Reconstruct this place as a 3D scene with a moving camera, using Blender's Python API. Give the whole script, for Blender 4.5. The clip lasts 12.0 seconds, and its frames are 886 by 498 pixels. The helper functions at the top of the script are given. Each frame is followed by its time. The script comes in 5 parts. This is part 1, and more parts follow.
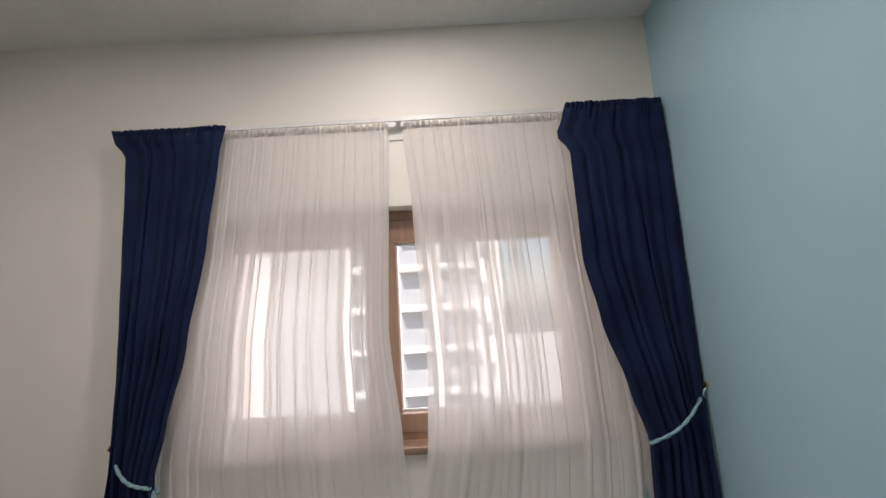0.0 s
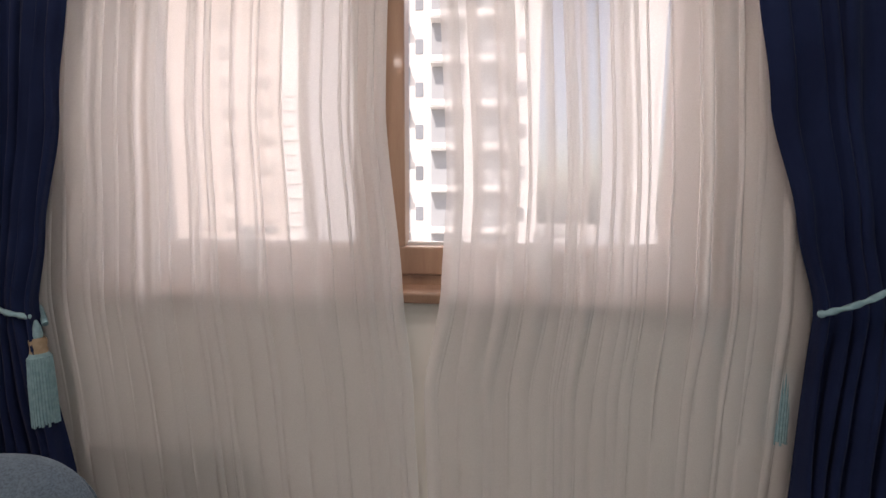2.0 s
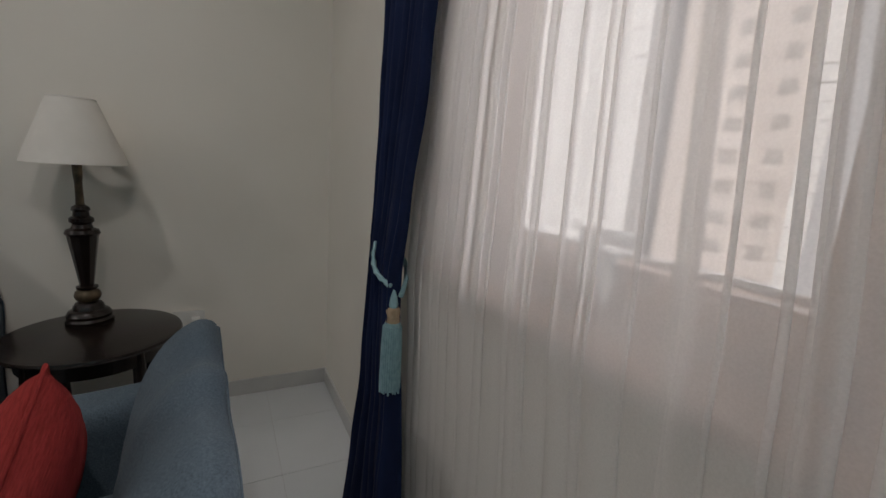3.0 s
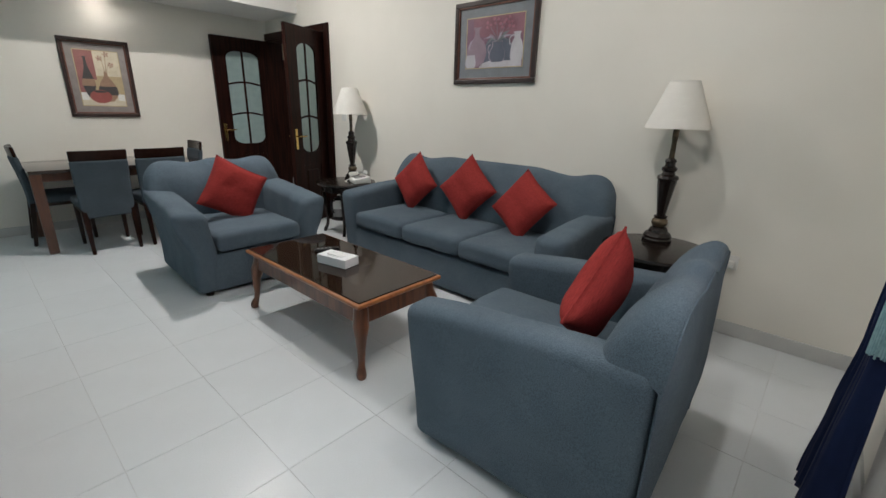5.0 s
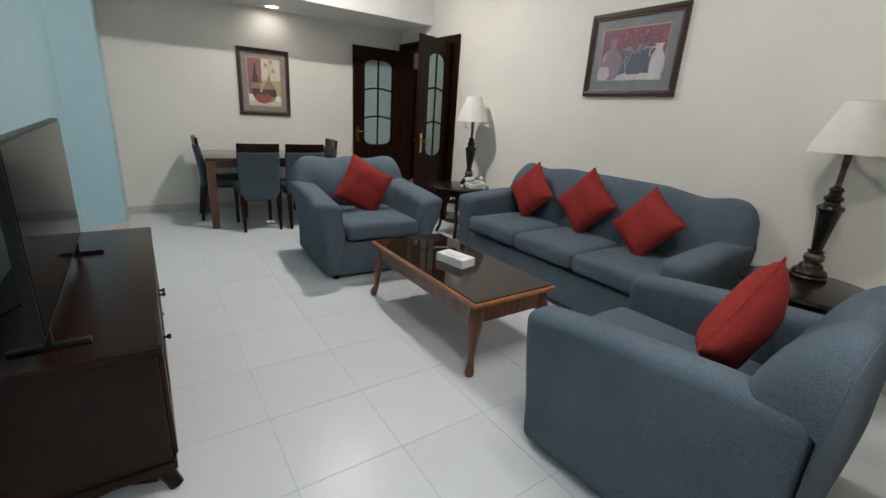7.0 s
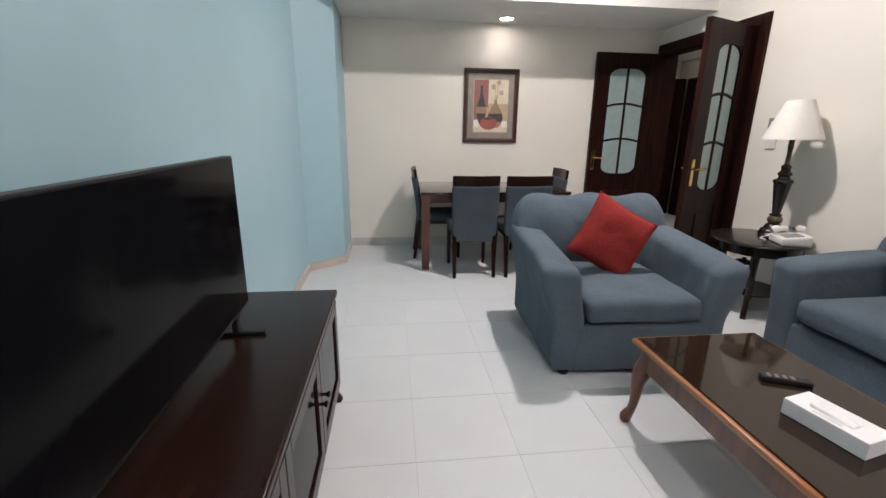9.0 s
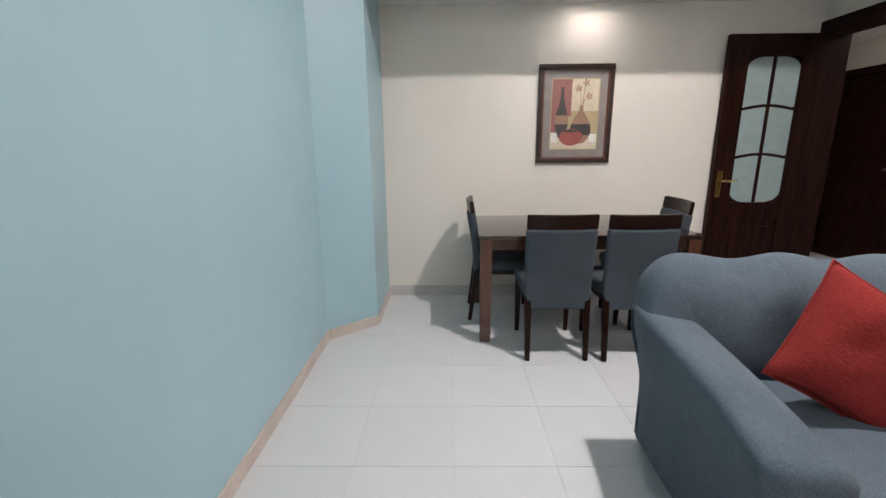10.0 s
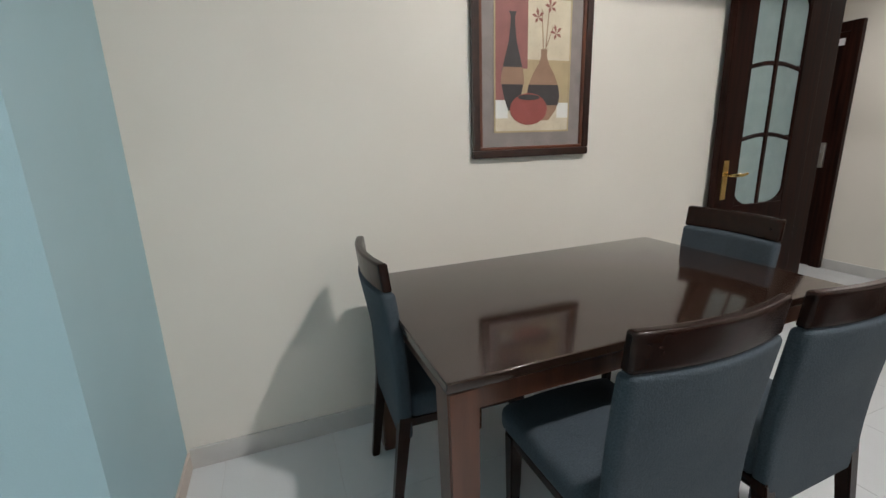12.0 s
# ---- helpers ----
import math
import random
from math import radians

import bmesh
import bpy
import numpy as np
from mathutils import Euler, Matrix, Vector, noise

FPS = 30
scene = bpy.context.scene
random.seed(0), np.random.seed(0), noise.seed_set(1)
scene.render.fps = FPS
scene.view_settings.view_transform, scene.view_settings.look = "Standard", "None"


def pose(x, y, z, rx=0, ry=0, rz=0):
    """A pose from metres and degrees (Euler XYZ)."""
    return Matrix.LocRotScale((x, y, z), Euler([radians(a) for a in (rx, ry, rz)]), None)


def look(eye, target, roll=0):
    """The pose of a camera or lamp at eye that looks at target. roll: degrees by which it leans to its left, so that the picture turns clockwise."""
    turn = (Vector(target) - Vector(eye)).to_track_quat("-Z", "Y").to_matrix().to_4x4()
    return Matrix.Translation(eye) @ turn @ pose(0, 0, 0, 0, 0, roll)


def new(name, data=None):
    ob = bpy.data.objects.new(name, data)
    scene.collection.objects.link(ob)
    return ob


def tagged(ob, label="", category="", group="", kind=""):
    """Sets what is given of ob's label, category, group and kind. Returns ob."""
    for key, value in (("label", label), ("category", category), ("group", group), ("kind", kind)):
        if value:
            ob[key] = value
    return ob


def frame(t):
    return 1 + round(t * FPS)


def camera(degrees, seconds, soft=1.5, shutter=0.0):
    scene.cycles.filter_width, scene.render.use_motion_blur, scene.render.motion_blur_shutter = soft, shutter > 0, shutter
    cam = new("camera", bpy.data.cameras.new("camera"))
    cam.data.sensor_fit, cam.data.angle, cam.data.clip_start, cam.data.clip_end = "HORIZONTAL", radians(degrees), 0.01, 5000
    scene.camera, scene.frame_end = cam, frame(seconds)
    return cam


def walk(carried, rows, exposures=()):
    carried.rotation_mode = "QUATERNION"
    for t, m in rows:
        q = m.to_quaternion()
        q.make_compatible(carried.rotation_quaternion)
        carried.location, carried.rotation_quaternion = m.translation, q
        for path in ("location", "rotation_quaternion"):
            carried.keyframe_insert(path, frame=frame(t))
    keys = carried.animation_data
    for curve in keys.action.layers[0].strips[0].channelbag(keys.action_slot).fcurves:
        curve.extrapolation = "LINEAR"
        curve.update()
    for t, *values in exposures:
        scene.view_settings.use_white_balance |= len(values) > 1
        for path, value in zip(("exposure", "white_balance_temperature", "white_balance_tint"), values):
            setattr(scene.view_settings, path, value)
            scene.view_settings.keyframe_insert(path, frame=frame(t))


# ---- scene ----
cam = camera(91.8, 12.0)
PATH = [
    (0, (0.561, 0.891, 1.677), (0.568, 2.868, 1.976), -3.4),
    (0.5, (0.551, 0.933, 1.626), (0.563, 2.907, 1.943), -2.8),
    (1, (0.561, 1.023, 1.531), (0.583, 3.023, 1.542), -2.0),
    (1.5, (0.594, 1.335, 1.38), (0.597, 3.327, 1.201), -1.2),
    (2, (0.545, 1.724, 1.358), (0.397, 3.706, 1.132), 0.3),
    (2.5, (0.525, 2.185, 1.348), (-0.593, 3.824, 1.097), 1.6),
    (3, (0.404, 2.412, 1.358), (-1.341, 3.32, 0.996), 3.9),
    (3.5, (0.467, 2.521, 1.42), (-1.461, 2.292, 0.882), 5.1),
    (5.3, (1.043, 2.635, 1.351), (-0.363, 1.355, 0.732), 1.6),
    (5.5, (1.057, 2.641, 1.355), (-0.347, 1.358, 0.736), 1.8),
    (6, (1.068, 2.625, 1.35), (-0.299, 1.3, 0.739), 3.5),
    (6.5, (1.113, 2.603, 1.358), (-0.051, 1.098, 0.743), 3.6),
    (7, (1.134, 2.587, 1.356), (0.042, 1.025, 0.752), 3.7),
    (7.5, (1.122, 2.499, 1.336), (0.368, 0.755, 0.713), 3.1),
    (7.7, (1.163, 2.416, 1.321), (0.698, 0.584, 0.667), 3.4),
    (9.5, (0.83, 0.904, 1.316), (0.701, -1.032, 0.831), 0.3),
    (10, (0.837, 0.254, 1.328), (0.867, -1.691, 0.864), -0.5),
    (10.5, (0.849, -0.41, 1.318), (0.883, -2.357, 0.862), -1.1),
    (11, (0.9, -1.019, 1.286), (0.723, -2.96, 0.835), -1.0),
    (11.5, (0.916, -1.464, 1.265), (0.375, -3.333, 0.794), -2.1),
    (12, (0.93, -1.724, 1.27), (0.235, -3.537, 0.779), -1.9),
]
EXPOSURES = [(0.0, 0.6, 6600, 18), (1.0, 0.42, 6750, 21), (1.5, 0.52, 6900, 26), (2.0, 0.5, 6900, 24), (2.5, 0.1, 6750, 18), (3.0, 0.0, 6500, 15), (3.5, 0.15, 6450, 14),
             (5.3, 1.07, 6400, 12), (7.5, 1.04, 6450, 13), (9.5, 1.48, 6600, 20), (12.0, 1.26, 6450, 14)]
walk(cam, [(t, look(eye, target, roll)) for t, eye, target, roll in PATH], EXPOSURES)

# ---- light ----
world = bpy.data.worlds.new("sky")
scene.world = world
world.use_nodes = True
wn = world.node_tree
sky = wn.nodes.new("ShaderNodeTexSky")
sky.sky_type, sky.sun_disc = "NISHITA", False
sky.sun_elevation, sky.sun_rotation, sky.air_density, sky.dust_density = radians(52), radians(200), 1.2, 3.0
wn.nodes["Background"].inputs["Strength"].default_value = 0.13
wn.links.new(sky.outputs[0], wn.nodes["Background"].inputs["Color"])


def lamp(name, kind, m, energy, colour, **settings):
    data = bpy.data.lights.new(name, kind)
    data.energy, data.color = energy, colour
    if "angle" in settings:
        data.angle = settings["angle"]
    if "size" in settings:
        data.shape, data.size = "DISK", settings["size"]
    if "spread" in settings:
        data.spread = settings["spread"]
    if "radius" in settings:
        data.shadow_soft_size = settings["radius"]
    ob = new(name, data)
    ob.matrix_world = m
    return ob


SUN_FROM = (-9.0, -25.0, 34.0)
lamp("sun", "SUN", look(SUN_FROM, (0, 0, 0)), 3.6, (1.0, 0.95, 0.88), angle=radians(0.6))
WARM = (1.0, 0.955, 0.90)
# The last is an unseen lamp added to brighten the window wall and sheers.
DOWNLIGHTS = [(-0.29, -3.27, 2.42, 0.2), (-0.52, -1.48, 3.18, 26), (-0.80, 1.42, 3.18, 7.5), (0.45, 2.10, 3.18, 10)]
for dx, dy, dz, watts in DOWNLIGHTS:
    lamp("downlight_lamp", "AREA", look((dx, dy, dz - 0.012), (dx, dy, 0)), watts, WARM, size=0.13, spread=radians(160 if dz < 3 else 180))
# Added lamp, out of view above the window, boosting sky light on the sheers.
sky_fill = lamp("sky_fill_lamp", "AREA", look((0.30, 8.0, 6.1), (0.30, 2.93, 1.5)), 300, (0.96, 0.97, 1.0))
sky_fill.data.shape, sky_fill.data.size, sky_fill.data.size_y = "RECTANGLE", 8.0, 3.4
# Fill lamp with no fixture, added to brighten the hall.
lamp("hall_fill_lamp", "AREA", look((-3.0, -3.4, 2.40), (-3.0, -3.4, 0)), 5, WARM, size=0.16)

# ---- materials ----


def material(name, colour, rough=0.6, metal=0.0, colour2=None, scale=6.0, mix=(0.35, 0.65), bump=0.0, bump_scale=120.0,
             coat=0.0, stretch=(1, 1, 1), rough_var=0.0, random_shade=0.0, detail=5.0, specular=0.5, fine=0.0, sheen=0.0, crease=0.0):
    """Noise-varied surface: two colours over a coarse noise, a fine grain, a bump and a slightly uneven gloss."""
    m = bpy.data.materials.new(name)
    m.use_nodes = True
    t = m.node_tree
    n, l = t.nodes, t.links
    b = n["Principled BSDF"]
    b.inputs["Roughness"].default_value, b.inputs["Metallic"].default_value = rough, metal
    b.inputs["Specular IOR Level"].default_value = specular
    b.inputs["Coat Weight"].default_value, b.inputs["Coat Roughness"].default_value = coat, 0.08
    b.inputs["Sheen Weight"].default_value = sheen
    coord, mapping = n.new("ShaderNodeTexCoord"), n.new("ShaderNodeMapping")
    mapping.inputs["Scale"].default_value = stretch
    l.new(coord.outputs["Object"], mapping.inputs["Vector"])
    coarse = n.new("ShaderNodeTexNoise")
    coarse.inputs["Scale"].default_value, coarse.inputs["Detail"].default_value = scale, detail
    l.new(mapping.outputs[0], coarse.inputs["Vector"])
    ramp = n.new("ShaderNodeValToRGB")
    second = colour2 or tuple(c * 0.86 for c in colour)
    ramp.color_ramp.elements[0].position, ramp.color_ramp.elements[0].color = mix[0], (*second, 1)
    ramp.color_ramp.elements[1].position, ramp.color_ramp.elements[1].color = mix[1], (*colour, 1)
    l.new(coarse.outputs["Fac"], ramp.inputs["Fac"])
    out = ramp.outputs["Color"]
    grain = n.new("ShaderNodeTexNoise")
    grain.inputs["Scale"].default_value, grain.inputs["Detail"].default_value = bump_scale, 4
    l.new(mapping.outputs[0], grain.inputs["Vector"])
    if fine:
        span = n.new("ShaderNodeMapRange")
        span.inputs["To Min"].default_value, span.inputs["To Max"].default_value = 1 - fine, 1 + fine
        l.new(grain.outputs["Fac"], span.inputs["Value"])
        mul = n.new("ShaderNodeVectorMath")
        mul.operation = "SCALE"
        l.new(out, mul.inputs[0])
        l.new(span.outputs[0], mul.inputs["Scale"])
        out = mul.outputs[0]
    if random_shade:
        info, span = n.new("ShaderNodeObjectInfo"), n.new("ShaderNodeMapRange")
        span.inputs["To Min"].default_value, span.inputs["To Max"].default_value = 1 - random_shade, 1
        l.new(info.outputs["Random"], span.inputs["Value"])
        mul = n.new("ShaderNodeVectorMath")
        mul.operation = "SCALE"
        l.new(out, mul.inputs[0])
        l.new(span.outputs[0], mul.inputs["Scale"])
        out = mul.outputs[0]
    l.new(out, b.inputs["Base Color"])
    if rough_var:
        span = n.new("ShaderNodeMapRange")
        span.inputs["To Min"].default_value, span.inputs["To Max"].default_value = max(rough - rough_var, 0.02), rough + rough_var
        l.new(coarse.outputs["Fac"], span.inputs["Value"])
        l.new(span.outputs[0], b.inputs["Roughness"])
    if bump:
        bm_node = n.new("ShaderNodeBump")
        bm_node.inputs["Strength"].default_value, bm_node.inputs["Distance"].default_value = bump, 0.004
        l.new(grain.outputs["Fac"], bm_node.inputs["Height"])
        l.new(bm_node.outputs[0], b.inputs["Normal"])
        if crease:
            fold, fold_bump = n.new("ShaderNodeTexNoise"), n.new("ShaderNodeBump")
            fold.inputs["Scale"].default_value, fold.inputs["Detail"].default_value, fold.inputs["Distortion"].default_value = 5.5, 3, 1.2
            l.new(coord.outputs["Object"], fold.inputs["Vector"])
            fold_bump.inputs["Strength"].default_value, fold_bump.inputs["Distance"].default_value = crease, 0.03
            l.new(fold.outputs["Fac"], fold_bump.inputs["Height"])
            l.new(fold_bump.outputs[0], bm_node.inputs["Normal"])
    return m


def sheer_cloth(name, clear, colour):
    m = bpy.data.materials.new(name)
    m.use_nodes = True
    t = m.node_tree
    n, l = t.nodes, t.links
    n.remove(n["Principled BSDF"])
    clear_node, scatter, body, mix1, mix2 = (n.new("ShaderNodeBsdf" + k) if k != "Mix" else n.new("ShaderNodeMixShader")
                                             for k in ("Transparent", "Translucent", "Diffuse", "Mix", "Mix"))
    coord, weave = n.new("ShaderNodeTexCoord"), n.new("ShaderNodeTexNoise")
    weave.inputs["Scale"].default_value = 300
    l.new(coord.outputs["Object"], weave.inputs["Vector"])
    span = n.new("ShaderNodeMapRange")
    span.inputs["To Min"].default_value, span.inputs["To Max"].default_value = clear - 0.06, clear + 0.06
    l.new(weave.outputs["Fac"], span.inputs["Value"])
    scatter.inputs["Color"].default_value = body.inputs["Color"].default_value = (*colour, 1)
    mix1.inputs["Fac"].default_value = 0.72
    l.new(scatter.outputs[0], mix1.inputs[1])
    l.new(body.outputs[0], mix1.inputs[2])
    l.new(span.outputs[0], mix2.inputs["Fac"])
    l.new(mix1.outputs[0], mix2.inputs[1])
    l.new(clear_node.outputs[0], mix2.inputs[2])
    l.new(mix2.outputs[0], n["Material Output"].inputs["Surface"])
    return m


def glass(name, colour, rough, through_light=1.0):
    m = bpy.data.materials.new(name)
    m.use_nodes = True
    b = m.node_tree.nodes["Principled BSDF"]
    b.inputs["Base Color"].default_value, b.inputs["Roughness"].default_value = (*colour, 1), rough
    b.inputs["Transmission Weight"].default_value, b.inputs["IOR"].default_value = through_light, 1.02 if rough < 0.05 else 1.3
    return m


def glow(name, colour, strength):
    m = bpy.data.materials.new(name)
    m.use_nodes = True
    b = m.node_tree.nodes["Principled BSDF"]
    b.inputs["Emission Color"].default_value, b.inputs["Emission Strength"].default_value = (*colour, 1), strength
    return m


CREAM = material("cream_paint", (0.79, 0.76, 0.69), 0.55, colour2=(0.75, 0.72, 0.65), scale=1.6, bump=0.12, bump_scale=260, fine=0.02)
BLUE = material("blue_paint", (0.37, 0.565, 0.637), 0.42, colour2=(0.34, 0.53, 0.598), scale=1.4, bump=0.12, bump_scale=260, fine=0.02)
WHITE = material("ceiling_paint", (0.78, 0.77, 0.74), 0.7, colour2=(0.73, 0.72, 0.69), scale=2.2, bump=0.9, bump_scale=110, fine=0.10)
TILE = material("floor_tile", (0.62, 0.65, 0.665), 0.16, colour2=(0.60, 0.63, 0.645), scale=5, mix=(0.3, 0.7), bump=0.2, bump_scale=140, rough_var=0.0, specular=0.11, random_shade=0.03, fine=0.02)
GROUT = material("tile_joint", (0.60, 0.61, 0.61), 0.6, colour2=(0.50, 0.51, 0.51), scale=9)
SKIRT = material("skirting_tile", (0.56, 0.56, 0.54), 0.3, colour2=(0.50, 0.50, 0.49), scale=7, rough_var=0.05)
PINKSKIRT = material("beige_skirting_tile", (0.60, 0.53, 0.47), 0.35, colour2=(0.54, 0.47, 0.42), scale=7)
FABRIC = material("slate_blue_weave", (0.099, 0.132, 0.161), 0.9, colour2=(0.082, 0.112, 0.139), scale=4, bump=0.45, bump_scale=240, fine=0.65, specular=0.10, sheen=0.05, crease=0.3)
CHAIRCLOTH = material("chair_blue_weave", (0.067, 0.086, 0.102), 0.9, colour2=(0.054, 0.071, 0.086), scale=5, bump=0.7, bump_scale=280, fine=0.5, specular=0.10, sheen=0.04)
RED = material("red_ribbed_cloth", (0.31, 0.040, 0.036), 0.9, colour2=(0.24, 0.029, 0.027), scale=7, bump=0.8, bump_scale=260, fine=0.5, specular=0.08, stretch=(1, 1, 0.2), crease=0.25)
NAVY = material("navy_curtain_cloth", (0.011, 0.020, 0.062), 0.85, colour2=(0.007, 0.013, 0.044), scale=5, bump=0.3, bump_scale=420, fine=0.15, specular=0.15, sheen=0.03)
ROPE = material("pale_blue_cord", (0.30, 0.47, 0.50), 0.85, colour2=(0.22, 0.37, 0.41), scale=60, bump=0.6, bump_scale=300)
GOLDCORD = material("tan_cord", (0.42, 0.31, 0.20), 0.7, colour2=(0.32, 0.23, 0.14), scale=60)
DARKWOOD = material("dark_mahogany", (0.022, 0.0085, 0.0055), 0.26, colour2=(0.013, 0.0056, 0.0040), scale=3.5, mix=(0.2, 0.8), detail=2.0, stretch=(9, 0.9, 9), coat=0.03, specular=0.22, rough_var=0.02, fine=0.05, bump_scale=60)
DOORWOOD = material("door_mahogany", (0.026, 0.008, 0.005), 0.40, colour2=(0.009, 0.0036, 0.003), scale=3.0, stretch=(12, 12, 0.8), coat=0.0, specular=0.12, rough_var=0.08, fine=0.12, bump_scale=60)
TABLEWOOD = material("walnut_table", (0.026, 0.014, 0.009), 0.10, colour2=(0.022, 0.012, 0.009), scale=3.2, stretch=(0.8, 10, 10), coat=0.35, rough_var=0.04, fine=0.1, bump_scale=60)
LEGWOOD = material("red_brown_leg_wood", (0.105, 0.040, 0.021), 0.3, colour2=(0.065, 0.025, 0.014), scale=3.5, stretch=(9, 9, 0.9), coat=0.2, fine=0.1, bump_scale=60)
COFFEEWOOD = material("coffee_table_wood", (0.16, 0.055, 0.023), 0.28, colour2=(0.075, 0.027, 0.014), scale=3.5, stretch=(9, 9, 0.9), coat=0.25, fine=0.1, bump_scale=60)
AMBER = material("amber_edge_wood", (0.36, 0.135, 0.042), 0.28, colour2=(0.25, 0.085, 0.028), scale=4, stretch=(6, 1, 6), coat=0.4, fine=0.1)
BLACKWOOD = material("black_turned_wood", (0.010, 0.007, 0.006), 0.26, colour2=(0.016, 0.010, 0.008), scale=9, coat=0.14, specular=0.35, fine=0.2)
BRONZE = material("dull_bronze", (0.16, 0.12, 0.075), 0.38, metal=0.6, colour2=(0.06, 0.045, 0.03), scale=25)
FRAMEWOOD = material("picture_frame_wood", (0.035, 0.014, 0.010), 0.3, colour2=(0.020, 0.009, 0.007), scale=5, stretch=(4, 1, 4), coat=0.3)
FRAMERED = material("frame_red_wood", (0.14, 0.045, 0.022), 0.32, colour2=(0.09, 0.028, 0.015), scale=6, coat=0.3)
OAK = material("pine_window_wood", (0.36, 0.225, 0.145), 0.42, colour2=(0.28, 0.165, 0.105), scale=3, stretch=(8, 8, 0.8), coat=0.12, fine=0.1, bump_scale=70)
SHADE = material("lamp_shade_cloth", (0.74, 0.72, 0.67), 0.85, colour2=(0.70, 0.68, 0.63), scale=9, bump=0.2, bump_scale=300)
BRASS = material("polished_brass", (0.78, 0.55, 0.22), 0.2, metal=1.0, colour2=(0.66, 0.44, 0.16), scale=20)
STEEL = material("brushed_steel", (0.62, 0.62, 0.62), 0.28, metal=1.0, scale=30)
RAIL = material("white_enamel", (0.74, 0.73, 0.70), 0.35, scale=9)
PLASTIC = material("white_plastic", (0.72, 0.72, 0.69), 0.4, colour2=(0.68, 0.68, 0.65), scale=8)
CARD = material("white_card", (0.78, 0.79, 0.80), 0.6, colour2=(0.74, 0.75, 0.76), scale=8)
TISSUE = material("white_tissue", (0.84, 0.84, 0.84), 0.9, scale=15)
BLACKPLASTIC = material("black_plastic", (0.008, 0.008, 0.009), 0.4, colour2=(0.011, 0.011, 0.012), scale=14, specular=0.3)
SCREEN = material("black_screen", (0.004, 0.004, 0.005), 0.09, colour2=(0.006, 0.006, 0.007), scale=4, specular=0.04)
DARKGLASS = material("smoked_table_glass", (0.026, 0.015, 0.010), 0.05, colour2=(0.020, 0.012, 0.008), scale=3, specular=0.26)
GREYPLATE = material("grey_switch_plate", (0.22, 0.22, 0.22), 0.4, scale=10)
FROST = material("frosted_door_glass", (0.33, 0.43, 0.42), 0.35, colour2=(0.29, 0.385, 0.38), scale=12, bump=0.3, bump_scale=200)
CLEAR = glass("window_glass", (0.97, 0.985, 0.98), 0.0)
SHEER = sheer_cloth("sheer_voile", 0.38, (0.93, 0.895, 0.865))
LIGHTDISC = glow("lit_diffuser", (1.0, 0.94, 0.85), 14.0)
# picture inks
INK = {k: material("ink_" + k, v, 0.5, scale=14, fine=0.1) for k, v in dict(
    rose=(0.25, 0.095, 0.085), cream=(0.56, 0.49, 0.37), ochre=(0.40, 0.31, 0.18), tan=(0.27, 0.16, 0.105), black=(0.045, 0.038, 0.040),
    red=(0.27, 0.065, 0.055), pale=(0.66, 0.66, 0.64), mauve=(0.22, 0.15, 0.19), plum=(0.16, 0.075, 0.11), slate=(0.075, 0.085, 0.12), wine=(0.20, 0.075, 0.10),
    lilac=(0.30, 0.25, 0.31), white=(0.42, 0.40, 0.43), pink=(0.30, 0.11, 0.15), mat_taupe=(0.235, 0.205, 0.195), mat_grey=(0.155, 0.165, 0.18), flower=(0.24, 0.09, 0.07)).items()}
# outdoors
FACADE_WHITE = material("white_render", (0.78, 0.77, 0.75), 0.8, colour2=(0.70, 0.69, 0.67), scale=0.15, fine=0.03)
FACADE_TAN = material("tan_render", (0.62, 0.55, 0.50), 0.85, colour2=(0.56, 0.49, 0.44), scale=0.2, fine=0.03)
FACADE_GREY = material("grey_render", (0.42, 0.42, 0.43), 0.85, colour2=(0.37, 0.37, 0.38), scale=0.2, fine=0.03)
PANE = material("dark_window_pane", (0.33, 0.36, 0.39), 0.4, colour2=(0.26, 0.28, 0.31), scale=0.4, random_shade=0.3)
# grey of the recessed balcony bays, their shade put into the colour
BAYSHADE = material("bay_shade_grey", (0.46, 0.48, 0.50), 0.4, colour2=(0.38, 0.40, 0.42), scale=0.4, random_shade=0.2)
TANPANE = material("tan_tower_pane", (0.40, 0.36, 0.32), 0.3, colour2=(0.34, 0.30, 0.27), scale=0.4)
PALEPANE = material("pale_window_pane", (0.62, 0.61, 0.59), 0.3, colour2=(0.55, 0.54, 0.52), scale=0.4)
GROUND = material("sandy_ground", (0.48, 0.45, 0.41), 0.9, colour2=(0.40, 0.375, 0.34), scale=0.05)

# ---- mesh helpers ----


def part(name, bm, mat, parent=None, label="", smooth=None):
    """Links a bmesh as one mesh object, under parent if there is one."""
    bmesh.ops.recalc_face_normals(bm, faces=bm.faces)
    me = bpy.data.meshes.new(name)
    bm.to_mesh(me)
    bm.free()
    me.materials.append(mat)
    if smooth is not None:
        for p in me.polygons:
            p.use_smooth = True
        me.set_sharp_from_angle(angle=radians(smooth))
    ob = new(name, me)
    ob.parent = parent
    if label:
        ob["label"] = label
    return ob


def thing(name, label, category, m=None, group="", kind=""):
    ob = tagged(new(name), label, category, group, kind)
    if m is not None:
        ob.matrix_basis = m
    return ob


